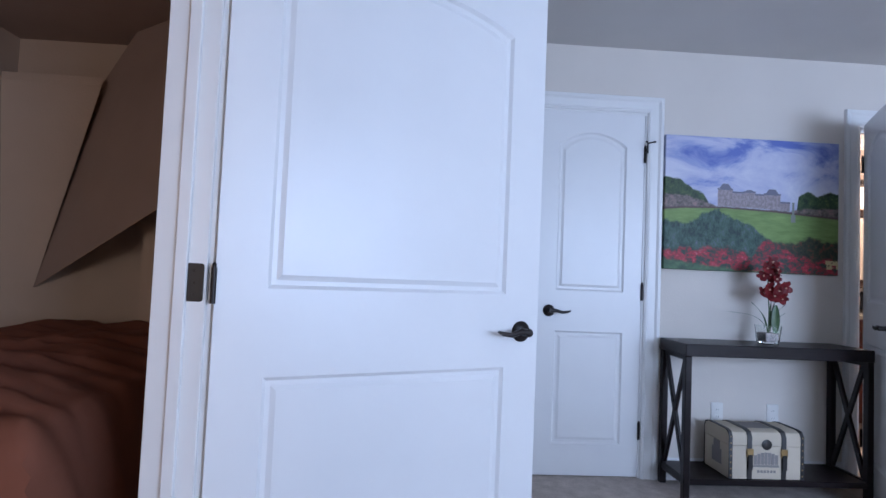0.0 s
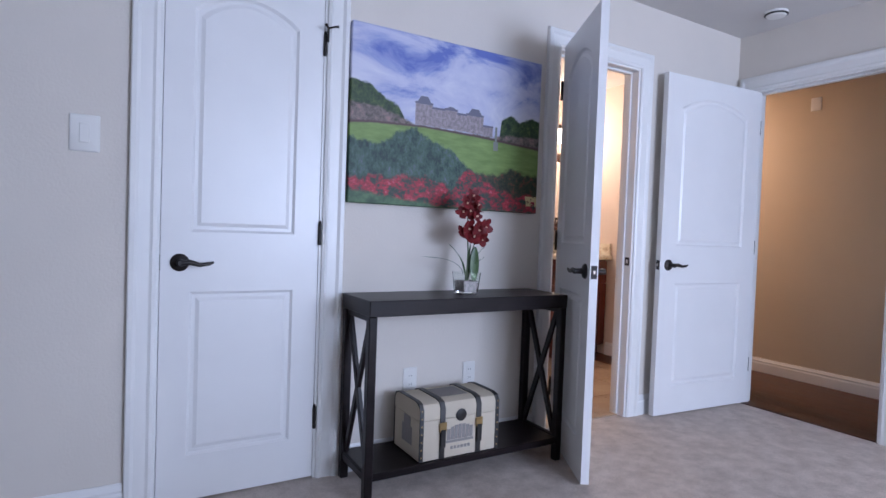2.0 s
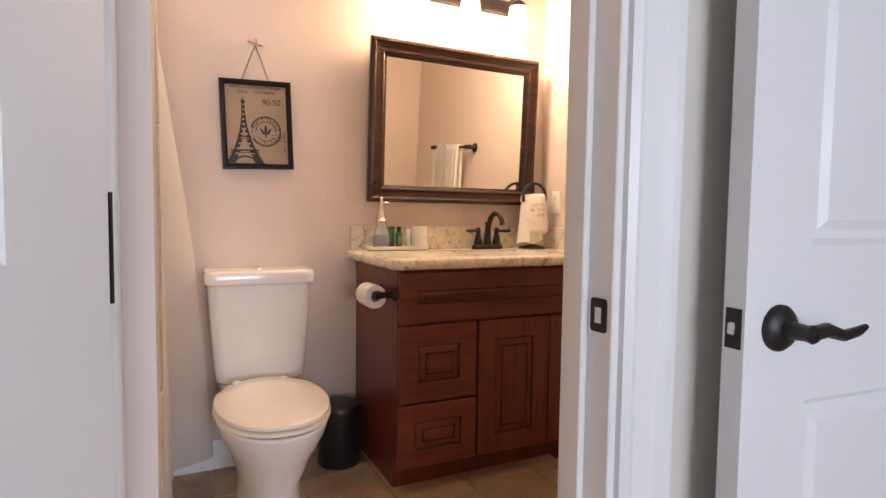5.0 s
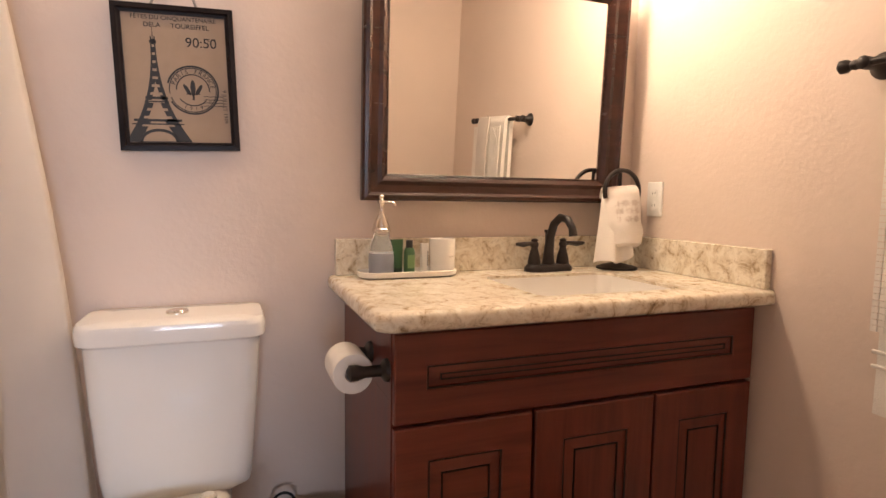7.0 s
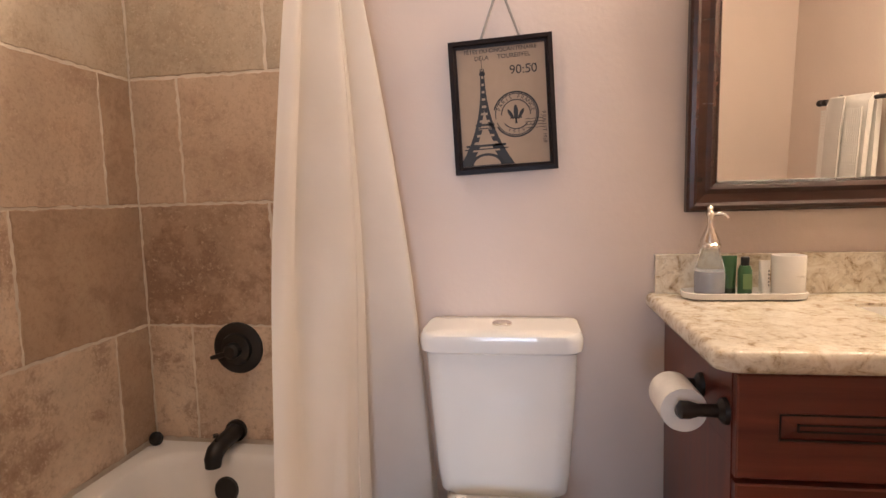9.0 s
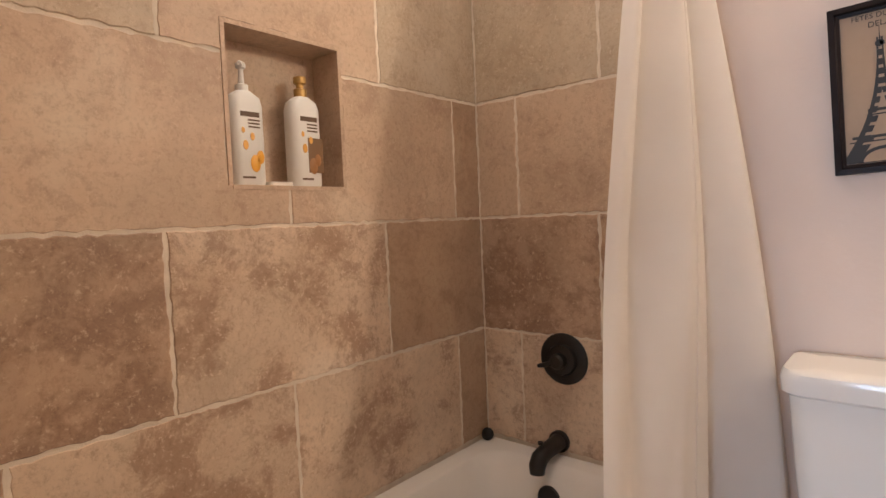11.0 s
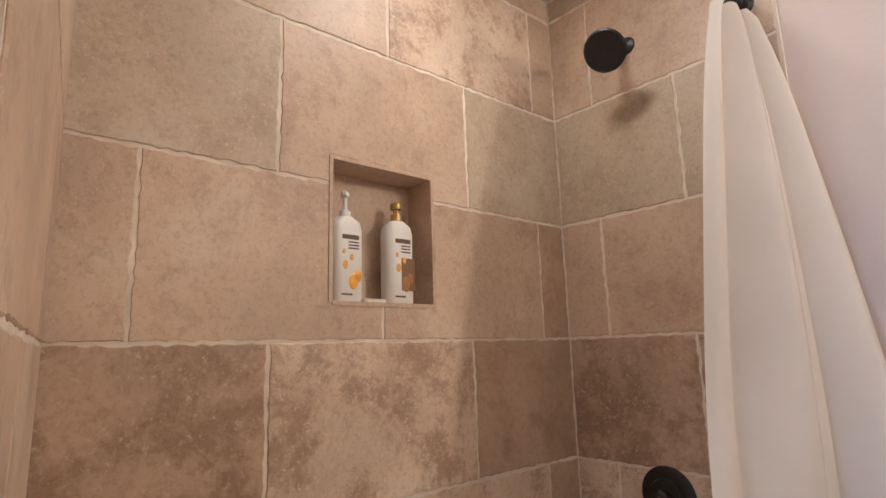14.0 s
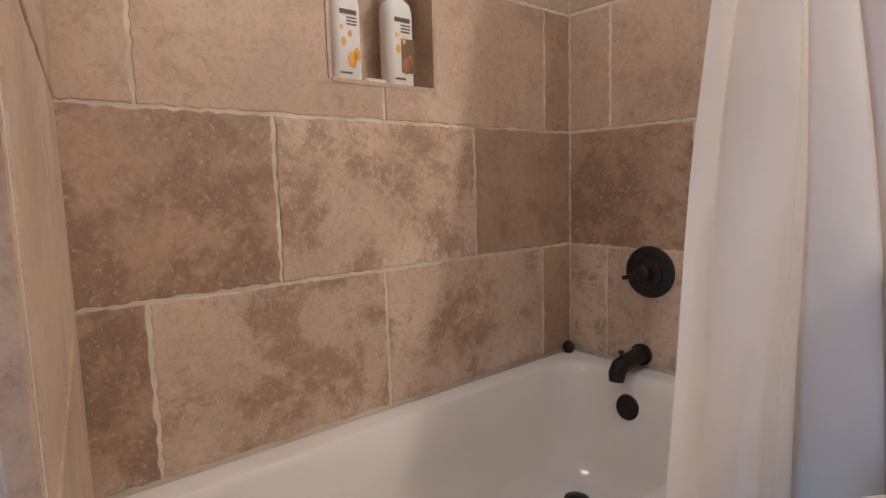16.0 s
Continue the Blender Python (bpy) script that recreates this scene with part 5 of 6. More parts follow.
    part("cup", lathe(bmesh.new(), [(0.034, 0), (0.037, 0.003), (0.0385, 0.10), (0.0375, 0.102), (0.035, 0.098), (0.033, 0.006), (0.004, 0.005)], pose(2.375, 1.772, z), 30), M_PORCELAIN, c)
    b = bmesh.new()
    tube(b, [(2.378 + 0.003 * k, 1.7338 + 0.00018 * k * k, z + 0.052 + 0.003 * math.sin(k * 1.7)) for k in range(9)], 0.0006, 5)
    part("script_line", b, mat("faded_print", (0.40, 0.36, 0.31), 0.6), c, "faint grey script mark")


tray_set()


def wall_plate(name, x, y, z, facing, label, rockers=1, w=0.070, h=0.115, style="rocker"):
    """A plastic switch or socket plate on a wall; facing is the wall's outward heading."""
    m = pose(x, y, z, 90, 0, facing)
    s = thing(name, m, label, "switch" if style == "rocker" else "outlet")
    part("plate", loft(bmesh.new(), [rounded_rect(0, 0, w / 2 - e, h / 2 - e, 0.004, d) for e, d in ((0, 0), (0, 0.003), (0.003, 0.006))]), M_PLASTIC, s, local=True)
    if style == "rocker":
        part("rocker", bx(-0.016, -0.033, 0.004, 0.016, 0.033, 0.0085, 0.002), M_PLASTIC, s, local=True)
    else:
        for dy in (-0.02, 0.02):
            r = part("socket", loft(bmesh.new(), [rounded_rect(0, dy, 0.016, 0.0135, 0.008, d) for d in (0.004, 0.0075)]), M_PLASTIC, s, local=True)
            b = bmesh.new()
            for dx in (-0.006, 0.006):
                box(b, dx - 0.001, dy - 0.004, 0.0072, dx + 0.001, dy + 0.004, 0.0079)
            part("slot", b, M_BLACK, r, smooth=False, local=True)
    return s


wall_plate("light_switch", -0.822, 0.0, 1.347, 0, "white plastic light switch on greige wall", w=0.09, h=0.125)
wall_plate("wall_outlet", 0.452, 0.0, 0.372, 0, "white plastic wall outlet behind console table", style="socket")
wall_plate("wall_outlet", 0.775, 0.0, 0.372, 0, "white plastic wall outlet behind console table", style="socket")
wall_plate("wall_outlet", BX1, 1.735, 1.135, -90, "white plastic wall outlet above vanity counter", style="socket")


def niche_bottles():
    x = BX0 - 0.045
    for y, pump, tone in ((1.020, True, (0.85, 0.42, 0.05)), (1.180, False, (0.36, 0.17, 0.06))):
        z = 1.275
        b = thing("shampoo_bottle" if pump else "conditioner_bottle", (x, y, z), "white pump bottle with orange print standing in niche" if pump else "white bottle with gold cap and brown print in niche", "bottle", "bottles in the shower niche")
        rings = []
        for hy, hx, h in ((0.036, 0.022, 0), (0.0385, 0.024, 0.006), (0.0385, 0.024, 0.12), (0.0385, 0.024, 0.165), (0.034, 0.022, 0.182), (0.016, 0.014, 0.195)):
            rings.append(rounded_rect(x, y, hx, hy, min(hx, hy) * 0.85, z + h))
        part("body", loft(bmesh.new(), rings), M_PLASTIC, b)
        if pump:
            part("pump_collar", lathe(bmesh.new(), [(0.013, 0.195), (0.013, 0.208), (0.006, 0.211), (0.005, 0.240), (0.010, 0.243), (0.010, 0.252), (0.005, 0.256)], pose(x, y, z), 18), M_PLASTIC, b)
            part("nozzle", tube(bmesh.new(), [(x, y, z + 0.248), (x + 0.018, y - 0.012, z + 0.248), (x + 0.030, y - 0.02, z + 0.243)], [0.006, 0.005, 0.004], 10), M_PLASTIC, b)
        else:
            part("cap", lathe(bmesh.new(), [(0.014, 0.195), (0.014, 0.212), (0.008, 0.214), (0.008, 0.222), (0.014, 0.225), (0.014, 0.238), (0.006, 0.242)], pose(x, y, z), 18), mat("gold_cap", (0.50, 0.33, 0.12), 0.35, 0.6), b, "gold pump cap")
        fx = x + 0.0245
        ink = mat("brown_print", (0.12, 0.07, 0.04), 0.5)
        for ya, yb, za, zb in ((-0.020, 0.022, 0.140, 0.150), (-0.004, 0.022, 0.118, 0.121), (-0.004, 0.022, 0.125, 0.128), (-0.004, 0.022, 0.132, 0.135), (-0.022, 0.006, 0.014, 0.018)):
            part("print_bar", bx(fx - 0.001, y + ya, z + za, fx + 0.0004, y + yb, z + zb), ink, b, "dark print bar", smooth=False)
        if not pump:
            part("picture_panel", bx(fx - 0.001, y - 0.004, z + 0.030, fx + 0.0003, y + 0.034, z + 0.105), mat("brown_panel", (0.20, 0.11, 0.05), 0.35), b, "brown printed panel", smooth=False)
        for dy, dz, r in ((0.008, 0.045, 0.018), (0.020, 0.058, 0.014), (-0.012, 0.082, 0.010), (0.004, 0.100, 0.008), (-0.016, 0.112, 0.006)):
            l = lathe(bmesh.new(), [(r, 0), (r * 0.9, 0.0008)], pose(fx, y + dy, z + dz, 0, 90) @ Matrix.Diagonal((1.0, 0.62, 1, 1)), 20)
            part("orange_drop", l, mat("orange_print", tone if dz < 0.07 else (0.80, 0.42, 0.08), 0.4), b, "golden oval print")
        for ob in b.children:
            ob.data.transform(Matrix.Scale(1.11 if pump else 1.15, 4))
    s = thing("soap_bar", (x + 0.02, 1.09, 1.273), "thin cream soap bar lying in the niche", "soap")
    part("bar", loft(bmesh.new(), [rounded_rect(x + 0.02, 1.09, 0.018, 0.034, 0.012, 1.2745 + h) for h in (0, 0.009)]), M_SEAT, s)


niche_bottles()


# ---- bedroom things ----
def console_table():
    c = thing("console_table", (0.61, -0.165, 0), "dark espresso wooden console table with crossed side braces", "table")
    x0, x1, y0, y1, top = 0.108, 1.106, -0.320, -0.022, 0.784
    part("tabletop", bx(x0, y0, top - 0.062, x1, y1, top, 0.003), M_ESPRESSO, c, smooth=False)
    L = 0.034
    legs = [(x0 + 0.001, y0 + 0.004), (x1 - 0.001 - L, y0 + 0.004), (x0 + 0.001, y1 - 0.004 - L), (x1 - 0.001 - L, y1 - 0.004 - L)]
    for lx, ly in legs:
        part("leg", bx(lx, ly, 0, lx + L, ly + L, top - 0.0625, 0.003), M_ESPRESSO, c, smooth=False)
    for sx in (x0 + 0.010, x1 - 0.034):
        ya, yb = y0 + 0.004 + L, y1 - 0.004 - L
        part("side_rail", bx(sx, ya, top - 0.085, sx + 0.024, yb, top - 0.0625, 0.002), M_ESPRESSO, c, smooth=False)
        part("side_rail", bx(sx, ya, 0.075, sx + 0.024, yb, 0.118, 0.002), M_ESPRESSO, c, smooth=False)
        for flip in (0, 1):
            za, zb = (0.118, top - 0.0625) if not flip else (top - 0.0625, 0.118)
            d = Vector((0, yb - ya, zb - za))
            m = Matrix.Translation((sx + 0.012, (ya + yb) / 2, (za + zb) / 2)) @ Matrix.Rotation(math.atan2(d.z, d.y), 4, "X")
            part("cross_brace", bx(-0.009 + 0.001 * flip, -d.length / 2 + 0.006, -0.013, 0.009 - 0.001 * flip, d.length / 2 - 0.006, 0.013, 0.002, 1, m), M_ESPRESSO, c, smooth=False)
    part("shelf", bx(x0 + 0.006, y0 + 0.006, 0.082, x1 - 0.006, y1 - 0.006, 0.112, 0.003), M_ESPRESSO, c, smooth=False)


console_table()


def trunk():
    x0, x1, y0, y1, z0, z1 = 0.352, 0.742, -0.300, -0.062, 0.113, 0.355
    t = thing("storage_trunk", ((x0 + x1) / 2, -0.2, z0), "cream canvas storage trunk with black straps on shelf", "trunk")
    part("body", bx(x0, y0, z0, x1, y1, z1 - 0.075, 0.006, 2), M_TRUNK, t)
    bm = bmesh.new()
    prof = [(y0, z1 - 0.073), (y0, z1 - 0.03), (y0 + 0.012, z1 - 0.010), (y0 + 0.04, z1), (y1 - 0.04, z1), (y1 - 0.012, z1 - 0.010), (y1, z1 - 0.03), (y1, z1 - 0.073)]
    loft(bm, [[Vector((x, y, z)) for y, z in prof] for x in (x0, x1)])
    part("lid", bm, M_TRUNK, t)

    def band(xa, xb, off, name, label):
        bm = bmesh.new()
        e = 0.003 + off
        out = [(y0 - e, z0 + 0.002), (y0 - e, z1 - 0.03), (y0 + 0.010, z1 - 0.008 + e), (y0 + 0.04, z1 + e), (y1 - 0.04, z1 + e), (y1 - 0.010, z1 - 0.008 + e), (y1 + e, z1 - 0.03), (y1 + e, z0 + 0.002)]
        inn = [(y0 + 0.001, z0 + 0.002), (y0 + 0.001, z1 - 0.03), (y0 + 0.013, z1 - 0.012), (y0 + 0.04, z1 - 0.001), (y1 - 0.04, z1 - 0.001), (y1 - 0.013, z1 - 0.012), (y1 - 0.001, z1 - 0.03), (y1 - 0.001, z0 + 0.002)]
        loft(bm, [[Vector((x, y, z)) for y, z in out + inn[::-1]] for x in (xa, xb)])
        return part(name, bm, M_LEATHER, t, label)

    band(x0 - 0.002, x0 + 0.016, 0, "edge_band", "black studded edge band")
    band(x1 - 0.016, x1 + 0.002, 0, "edge_band", "black studded edge band")
    for x in (x0 + 0.105, x1 - 0.105):
        s = band(x - 0.012, x + 0.012, 0.001, "strap", "black buckled strap")
        part("buckle", bx(x - 0.018, y0 - 0.010, z0 + 0.115, x + 0.018, y0 - 0.005, z0 + 0.155, 0.002), M_BRASS, s, "aged metal buckle")
        part("strap_end", bx(x - 0.012, y0 - 0.014, z0 + 0.05, x + 0.012, y0 - 0.009, z0 + 0.125, 0.002), M_LEATHER, s)
    for x in (x0 + 0.007, x1 - 0.007):
        for k in range(7):
            part("stud", lathe(bmesh.new(), [(0.004, 0), (0.003, 0.002)], pose(x, y0 - 0.003, z0 + 0.02 + 0.032 * k, 90), 8), M_BRASS, t)
    cx = (x0 + x1) / 2
    part("lock_disc", lathe(bmesh.new(), [(0.026, 0), (0.026, 0.003), (0.02, 0.005)], pose(cx, y0 - 0.001, z0 + 0.175, 90), 24), M_LEATHER, t, "round black lock badge")
    grey_ink = mat("faded_grey_print", (0.26, 0.24, 0.23), 0.8)
    bm = bmesh.new()
    for k in range(7):
        w = 0.016
        xa = cx - 0.066 + k * 0.0185
        h = 0.046 + 0.020 * math.sin(math.pi * (k + 0.6) / 7.5)
        box(bm, xa, y0 - 0.0012, z0 + 0.070 + 0.005, xa + w, y0 + 0.0002, z0 + 0.070 + h)
    box(bm, cx - 0.07, y0 - 0.0012, z0 + 0.062, cx + 0.066, y0 + 0.0002, z0 + 0.073)
    part("building_print", bm, grey_ink, t, "faded grey print of an old arena", smooth=False)
    bm = bmesh.new()
    for k in range(6):
        box(bm, cx - 0.048 + 0.017 * k, y0 - 0.0012, z0 + 0.034, cx - 0.036 + 0.017 * k, y0 + 0.0002, z0 + 0.047)
    part("lettering_bar", bm, grey_ink, t, "worn lettering", smooth=False)
    bm = bmesh.new()
    box(bm, x0 - 0.0012, -0.23, z0 + 0.05, x0 + 0.0002, -0.14, z0 + 0.125)
    box(bm, x0 - 0.0012, -0.215, z0 + 0.125, x0 + 0.0002, -0.155, z0 + 0.165)
    part("side_print", bm, grey_ink, t, "dark monument print", smooth=False)
    bm = bmesh.new()
    grid_sheet(bm, 6, 4, lambda u, v: Vector((cx - 0.07 + 0.14 * u, y0 + 0.06 + 0.12 * v, z1 + 0.0006)))
    thick_sheet(bm, 0.0005)
    part("lid_print", bm, grey_ink, t, "faded grey lid print")


trunk()


def potted_orchid():
    p = thing("potted_orchid", (0.625, -0.19, 0.784), "artificial red orchid in a square silvered glass vase", "plant")
    cx, cy, z = 0.622, -0.185, 0.7855
    bm = bmesh.new()
    loft(bm, [rounded_rect(cx, cy, h, h, 0.006, z + k) for h, k in ((0.036, 0), (0.040, 0.004), (0.048, 0.098), (0.045, 0.098), (0.037, 0.012), (0.01, 0.011))])
    part("vase", bm, M_GLASS, p, "square clear glass vase").visible_shadow = False
    bm = bmesh.new()
    loft(bm, [rounded_rect(cx, cy, h, h, 0.006, z + k) for h, k in ((0.034, 0.013), (0.039, 0.055), (0.037, 0.06))])
    part("pebbles", bm, mottled("grey_pebbles", (0.20, 0.17, 0.16), 0.5, 0.5, 60, 60, 0.8, 0.006), p, "dark pebbles in vase")
    leaf = mottled("orchid_leaf", (0.045, 0.095, 0.030), 0.4, 0.25, 20, 60, 0.1, 0.001)
    rnd = random.Random(5)
    for i in range(9):
        a = rnd.uniform(0, 6.28) if i > 2 else (3.3, 2.9, 0.1)[i]
        l = rnd.uniform(0.13, 0.22)
        w = rnd.uniform(0.006, 0.010) if i else 0.024
        out = rnd.uniform(0.03, 0.09) if i != 1 else 0.16
        if i == 0:
            a, out, l = 0.2, 0.02, 0.20
        def blade(u, v, a=a, l=l, w=w, out=out):
            s = (u - 0.5) * 2 * w * math.sin(math.pi * (0.12 + 0.88 * v)) ** 0.7
            r = out * v ** 1.8 + 0.008
            zz = l * (v - 0.28 * v * v * (out / 0.09))
            return Vector((cx + r * math.cos(a) - s * math.sin(a), cy + (r * math.sin(a)) * 0.5 + s * math.cos(a) * (0.6 if w < 0.02 else 0.2) - abs(u - .5) * 0.004 + (s if w > 0.02 else 0) * 0.0, z + 0.058 + zz))
        bm = grid_sheet(bmesh.new(), 4, 12, blade)
        if w > 0.02:
            bm.free()
            bm = grid_sheet(bmesh.new(), 4, 12, lambda u, v, l=l, w=w: Vector((cx + 0.030 + (u - 0.5) * 2 * w * math.sin(math.pi * (0.1 + 0.88 * v)) ** 0.6, cy - 0.02 + 0.006 * abs(u - 0.5), z + 0.06 + l * 0.75 * v)))
        part("leaf", thick_sheet(bm, 0.0012), leaf, p)
    stem_pts = [(cx, cy, z + 0.05), (cx + 0.004, cy, z + 0.18), (cx - 0.004, cy, z + 0.30), (cx - 0.006, cy - 0.004, z + 0.42)]
    part("stem", tube(bmesh.new(), stem_pts, 0.003, 8), leaf, p)
    petal = mottled("red_petal", (0.15, 0.004, 0.007), 0.6, 0.35, 30, 90, 0.3, 0.001)
    heart = mat("orchid_heart", (0.62, 0.42, 0.30), 0.6)
    spots = [(-0.030, 0.40, 0.9), (0.008, 0.435, 0.8), (0.026, 0.395, 0.9), (-0.004, 0.37, 1.0), (-0.042, 0.36, 0.8), (0.022, 0.345, 0.7), (0.038, 0.285, 1.1), (-0.012, 0.290, 1.1), (0.078, 0.300, 1.0), (0.018, 0.255, 1.1), (-0.035, 0.272, 0.8), (0.055, 0.245, 0.8)]
    for k, (dx, dz, s) in enumerate(spots):
        o = Vector((cx + dx, cy - 0.012 - 0.02 * rnd.random(), z + dz))
        R = Matrix.Translation(o) @ Euler((radians(90 + rnd.uniform(-35, 25)), rnd.uniform(-0.5, 0.5), rnd.uniform(-0.7, 0.7))).to_matrix().to_4x4()
        bm = bmesh.new()
        for j in range(5):
            a = 2 * math.pi * j / 5 + rnd.uniform(-0.15, 0.15)
            ln, wd = s * rnd.uniform(0.034, 0.044), s * rnd.uniform(0.015, 0.021)
            def pet(u, v, a=a, ln=ln, wd=wd):
                q = (u - 0.5) * 2 * wd * math.sin(math.pi * (0.08 + 0.86 * v)) ** 0.6
                r = 0.003 + ln * v
                return R @ Vector((r * math.cos(a) - q * math.sin(a), r * math.sin(a) + q * math.cos(a), 0.010 * v * v - 0.12 * abs(q) + 0.002 * math.sin(9 * v + a)))
            grid_sheet(bm, 4, 6, pet)
        thick_sheet(bm, 0.0006)
        f = part("blossom", bm, petal, p, "red orchid blossom")
        part("flower_heart", lathe(bmesh.new(), [(0.002, 0), (0.005, 0.003), (0.003, 0.010)], R, 8), heart, f)


potted_orchid()


def painting():
    x0, x1, z0, z1, y = 0.112, 1.132, 1.168, 1.928, -0.032
    p = thing("canvas_painting", ((x0 + x1) / 2, -0.015, z0), "large unframed canvas of a palace garden with red flowers", "painting")
    m = mat("painted_canvas", (0.5, 0.5, 0.5), 0.55)
    n = Nodes(m)
    sep = n.add("ShaderNodeSeparateXYZ")
    n.put(sep.inputs[0], n.co.outputs["Object"])
    u = n.math("ADD", n.math("DIVIDE", sep.outputs[0], x1 - x0), 0.5)
    v = n.math("DIVIDE", sep.outputs[2], z1 - z0)

    def under(profile, soft=0.008, wob=0.0, scale=14.0):
        """1 below a height that follows the (across, height) profile, 0 above it."""
        edge = n.ramp(u, *[(a, (h, h, h)) for a, h in profile])
        h = n.math("SUBTRACT", edge, v)
        if wob:
            h = n.math("ADD", h, n.math("MULTIPLY", n.math("SUBTRACT", n.noise(scale, 7, 0.68), 0.5), wob))
        r = n.add("ShaderNodeMapRange", Value=h)
        r.inputs["From Min"].default_value, r.inputs["From Max"].default_value = -soft, soft
        return r.outputs[0]

    cloud = n.noise(1.0, 8, 0.6, n.scaled(2.6, 1, 6.0), 1.0)
    blue = n.math("ADD", cloud, n.math("MULTIPLY", n.ramp(v, (0.62, (0, 0, 0)), (1.0, (1, 1, 1))), -0.13))
    sky = n.ramp(blue, (0.30, (0.12, 0.17, 0.50)), (0.38, (0.30, 0.35, 0.62)), (0.46, (0.50, 0.52, 0.70)), (0.62, (0.66, 0.67, 0.79)))
    far = n.ramp(n.noise(38, 6, 0.75), (0.36, (0.035, 0.050, 0.030)), (0.47, (0.14, 0.11, 0.10)), (0.56, (0.22, 0.17, 0.16)), (0.66, (0.34, 0.20, 0.20)))
    wood = n.ramp(n.noise(34, 7, 0.75), (0.36, (0.008, 0.022, 0.014)), (0.52, (0.035, 0.075, 0.028)), (0.68, (0.12, 0.17, 0.05)))
    lawn = n.ramp(n.noise(1.0, 6, 0.6, n.scaled(9, 1, 40)), (0.3, (0.14, 0.23, 0.055)), (0.7, (0.24, 0.36, 0.11)))
    shrub = n.ramp(n.noise(30, 9, 0.8, n.scaled(1.3, 1, 0.8)), (0.36, (0.008, 0.020, 0.030)), (0.46, (0.022, 0.060, 0.050)), (0.54, (0.060, 0.125, 0.085)), (0.62, (0.09, 0.12, 0.16)), (0.72, (0.26, 0.26, 0.38)))
    flower = n.ramp(n.noise(26, 8, 0.75, n.scaled(1, 1, 1.5)), (0.40, (0.018, 0.045, 0.030)), (0.47, (0.05, 0.055, 0.045)), (0.52, (0.28, 0.020, 0.035)), (0.60, (0.48, 0.035, 0.055)), (0.70, (0.55, 0.20, 0.26)))
    dark = n.ramp(n.noise(40, 7, 0.75), (0.40, (0.012, 0.022, 0.016)), (0.55, (0.05, 0.06, 0.03)), (0.66, (0.26, 0.04, 0.035)))
    c = n.mix(under(((0.0, 0.685), (0.08, 0.675), (0.16, 0.60), (0.22, 0.565), (0.25, 0.50), (0.27, 0.30)), 0.006, 0.05, 22), sky, wood)
    c = n.mix(under(((0.0, 0.30), (0.74, 0.30), (0.765, 0.58), (0.82, 0.625), (0.875, 0.585), (0.90, 0.60), (0.95, 0.625), (1.0, 0.61)), 0.006, 0.05, 24), c, wood)
    c = n.mix(under(((0.0, 0.555), (0.12, 0.55), (0.22, 0.515), (0.30, 0.48), (0.72, 0.47), (0.80, 0.49), (1.0, 0.50)), 0.008, 0.045, 34), c, far)
    c = n.mix(under(((0.0, 0.455), (0.10, 0.468), (0.35, 0.478), (0.65, 0.465), (1.0, 0.435)), 0.004, 0.008, 60), c, (0.10, 0.055, 0.055))
    c = n.mix(under(((0.0, 0.440), (0.10, 0.455), (0.35, 0.467), (0.65, 0.452), (1.0, 0.420)), 0.004, 0.008, 60), c, lawn)
    c = n.mix(under(((0.0, 0.345), (0.16, 0.36), (0.235, 0.43), (0.31, 0.465), (0.36, 0.40), (0.50, 0.345), (0.57, 0.27), (0.66, 0.20), (1.0, 0.18)), 0.012, 0.17, 15), c, shrub)
    c = n.mix(under(((0.55, 0.02), (0.62, 0.22), (0.75, 0.235), (0.84, 0.27), (0.92, 0.25), (1.0, 0.24)), 0.012, 0.10, 17), c, dark)
    c = n.mix(under(((0.0, 0.155), (0.18, 0.15), (0.36, 0.175), (0.50, 0.12), (0.58, 0.245), (0.70, 0.17), (0.80, 0.12), (1.0, 0.10)), 0.012, 0.16, 15), c, flower)
    c = n.mix(under(((0.0, 0.075), (0.20, 0.045), (0.45, 0.01), (1.0, 0.0)), 0.010, 0.05, 18), c, n.ramp(n.noise(40), (0.3, (0.03, 0.075, 0.04)), (0.7, (0.09, 0.18, 0.08))))
    yellow = n.math("MULTIPLY", n.math("GREATER_THAN", n.noise(46, 4), 0.50), n.math("MULTIPLY", n.math("GREATER_THAN", u, 0.925), n.math("MULTIPLY", n.math("LESS_THAN", v, 0.11), n.math("GREATER_THAN", v, 0.045))))
    c = n.mix(yellow, c, (0.62, 0.52, 0.26))
    n.colour(c)
    n.bump(n.noise(500, 2), 0.25, 0.0006)
    part("canvas", bx(x0, y, z0, x1, -0.003, z1, 0.003), m, p, smooth=False)
    # palace drawn flat on the canvas
    stone = mottled("painted_stone", (0.33, 0.28, 0.30), 0.6, 0.35, 60)
    slate = mat("painted_slate", (0.16, 0.16, 0.22), 0.6)
    W, H = x1 - x0, z1 - z0
    def rect(bm, a, b, c_, d, k):
        box(bm, x0 + a * W, y - 0.0006 - k, z0 + b * H, x0 + c_ * W, y + 0.001, z0 + d * H)
    b2, b3 = bmesh.new(), bmesh.new()
    for a, b, c_, d in ((0.300, 0.482, 0.385, 0.605), (0.385, 0.480, 0.45, 0.585), (0.45, 0.480, 0.515, 0.592), (0.515, 0.478, 0.565, 0.575), (0.565, 0.476, 0.66, 0.582), (0.66, 0.470, 0.715, 0.525)):
        b1 = bmesh.new()
        rect(b1, a, b, c_, d, 0)
        part("palace_wing", b1, stone, p, "painted pinkish stone palace wing", smooth=False)
        rect(b2, a - 0.002, d, c_ + 0.002, d + 0.012, 0.0002)
        n_w = max(2, int((c_ - a) / 0.018))
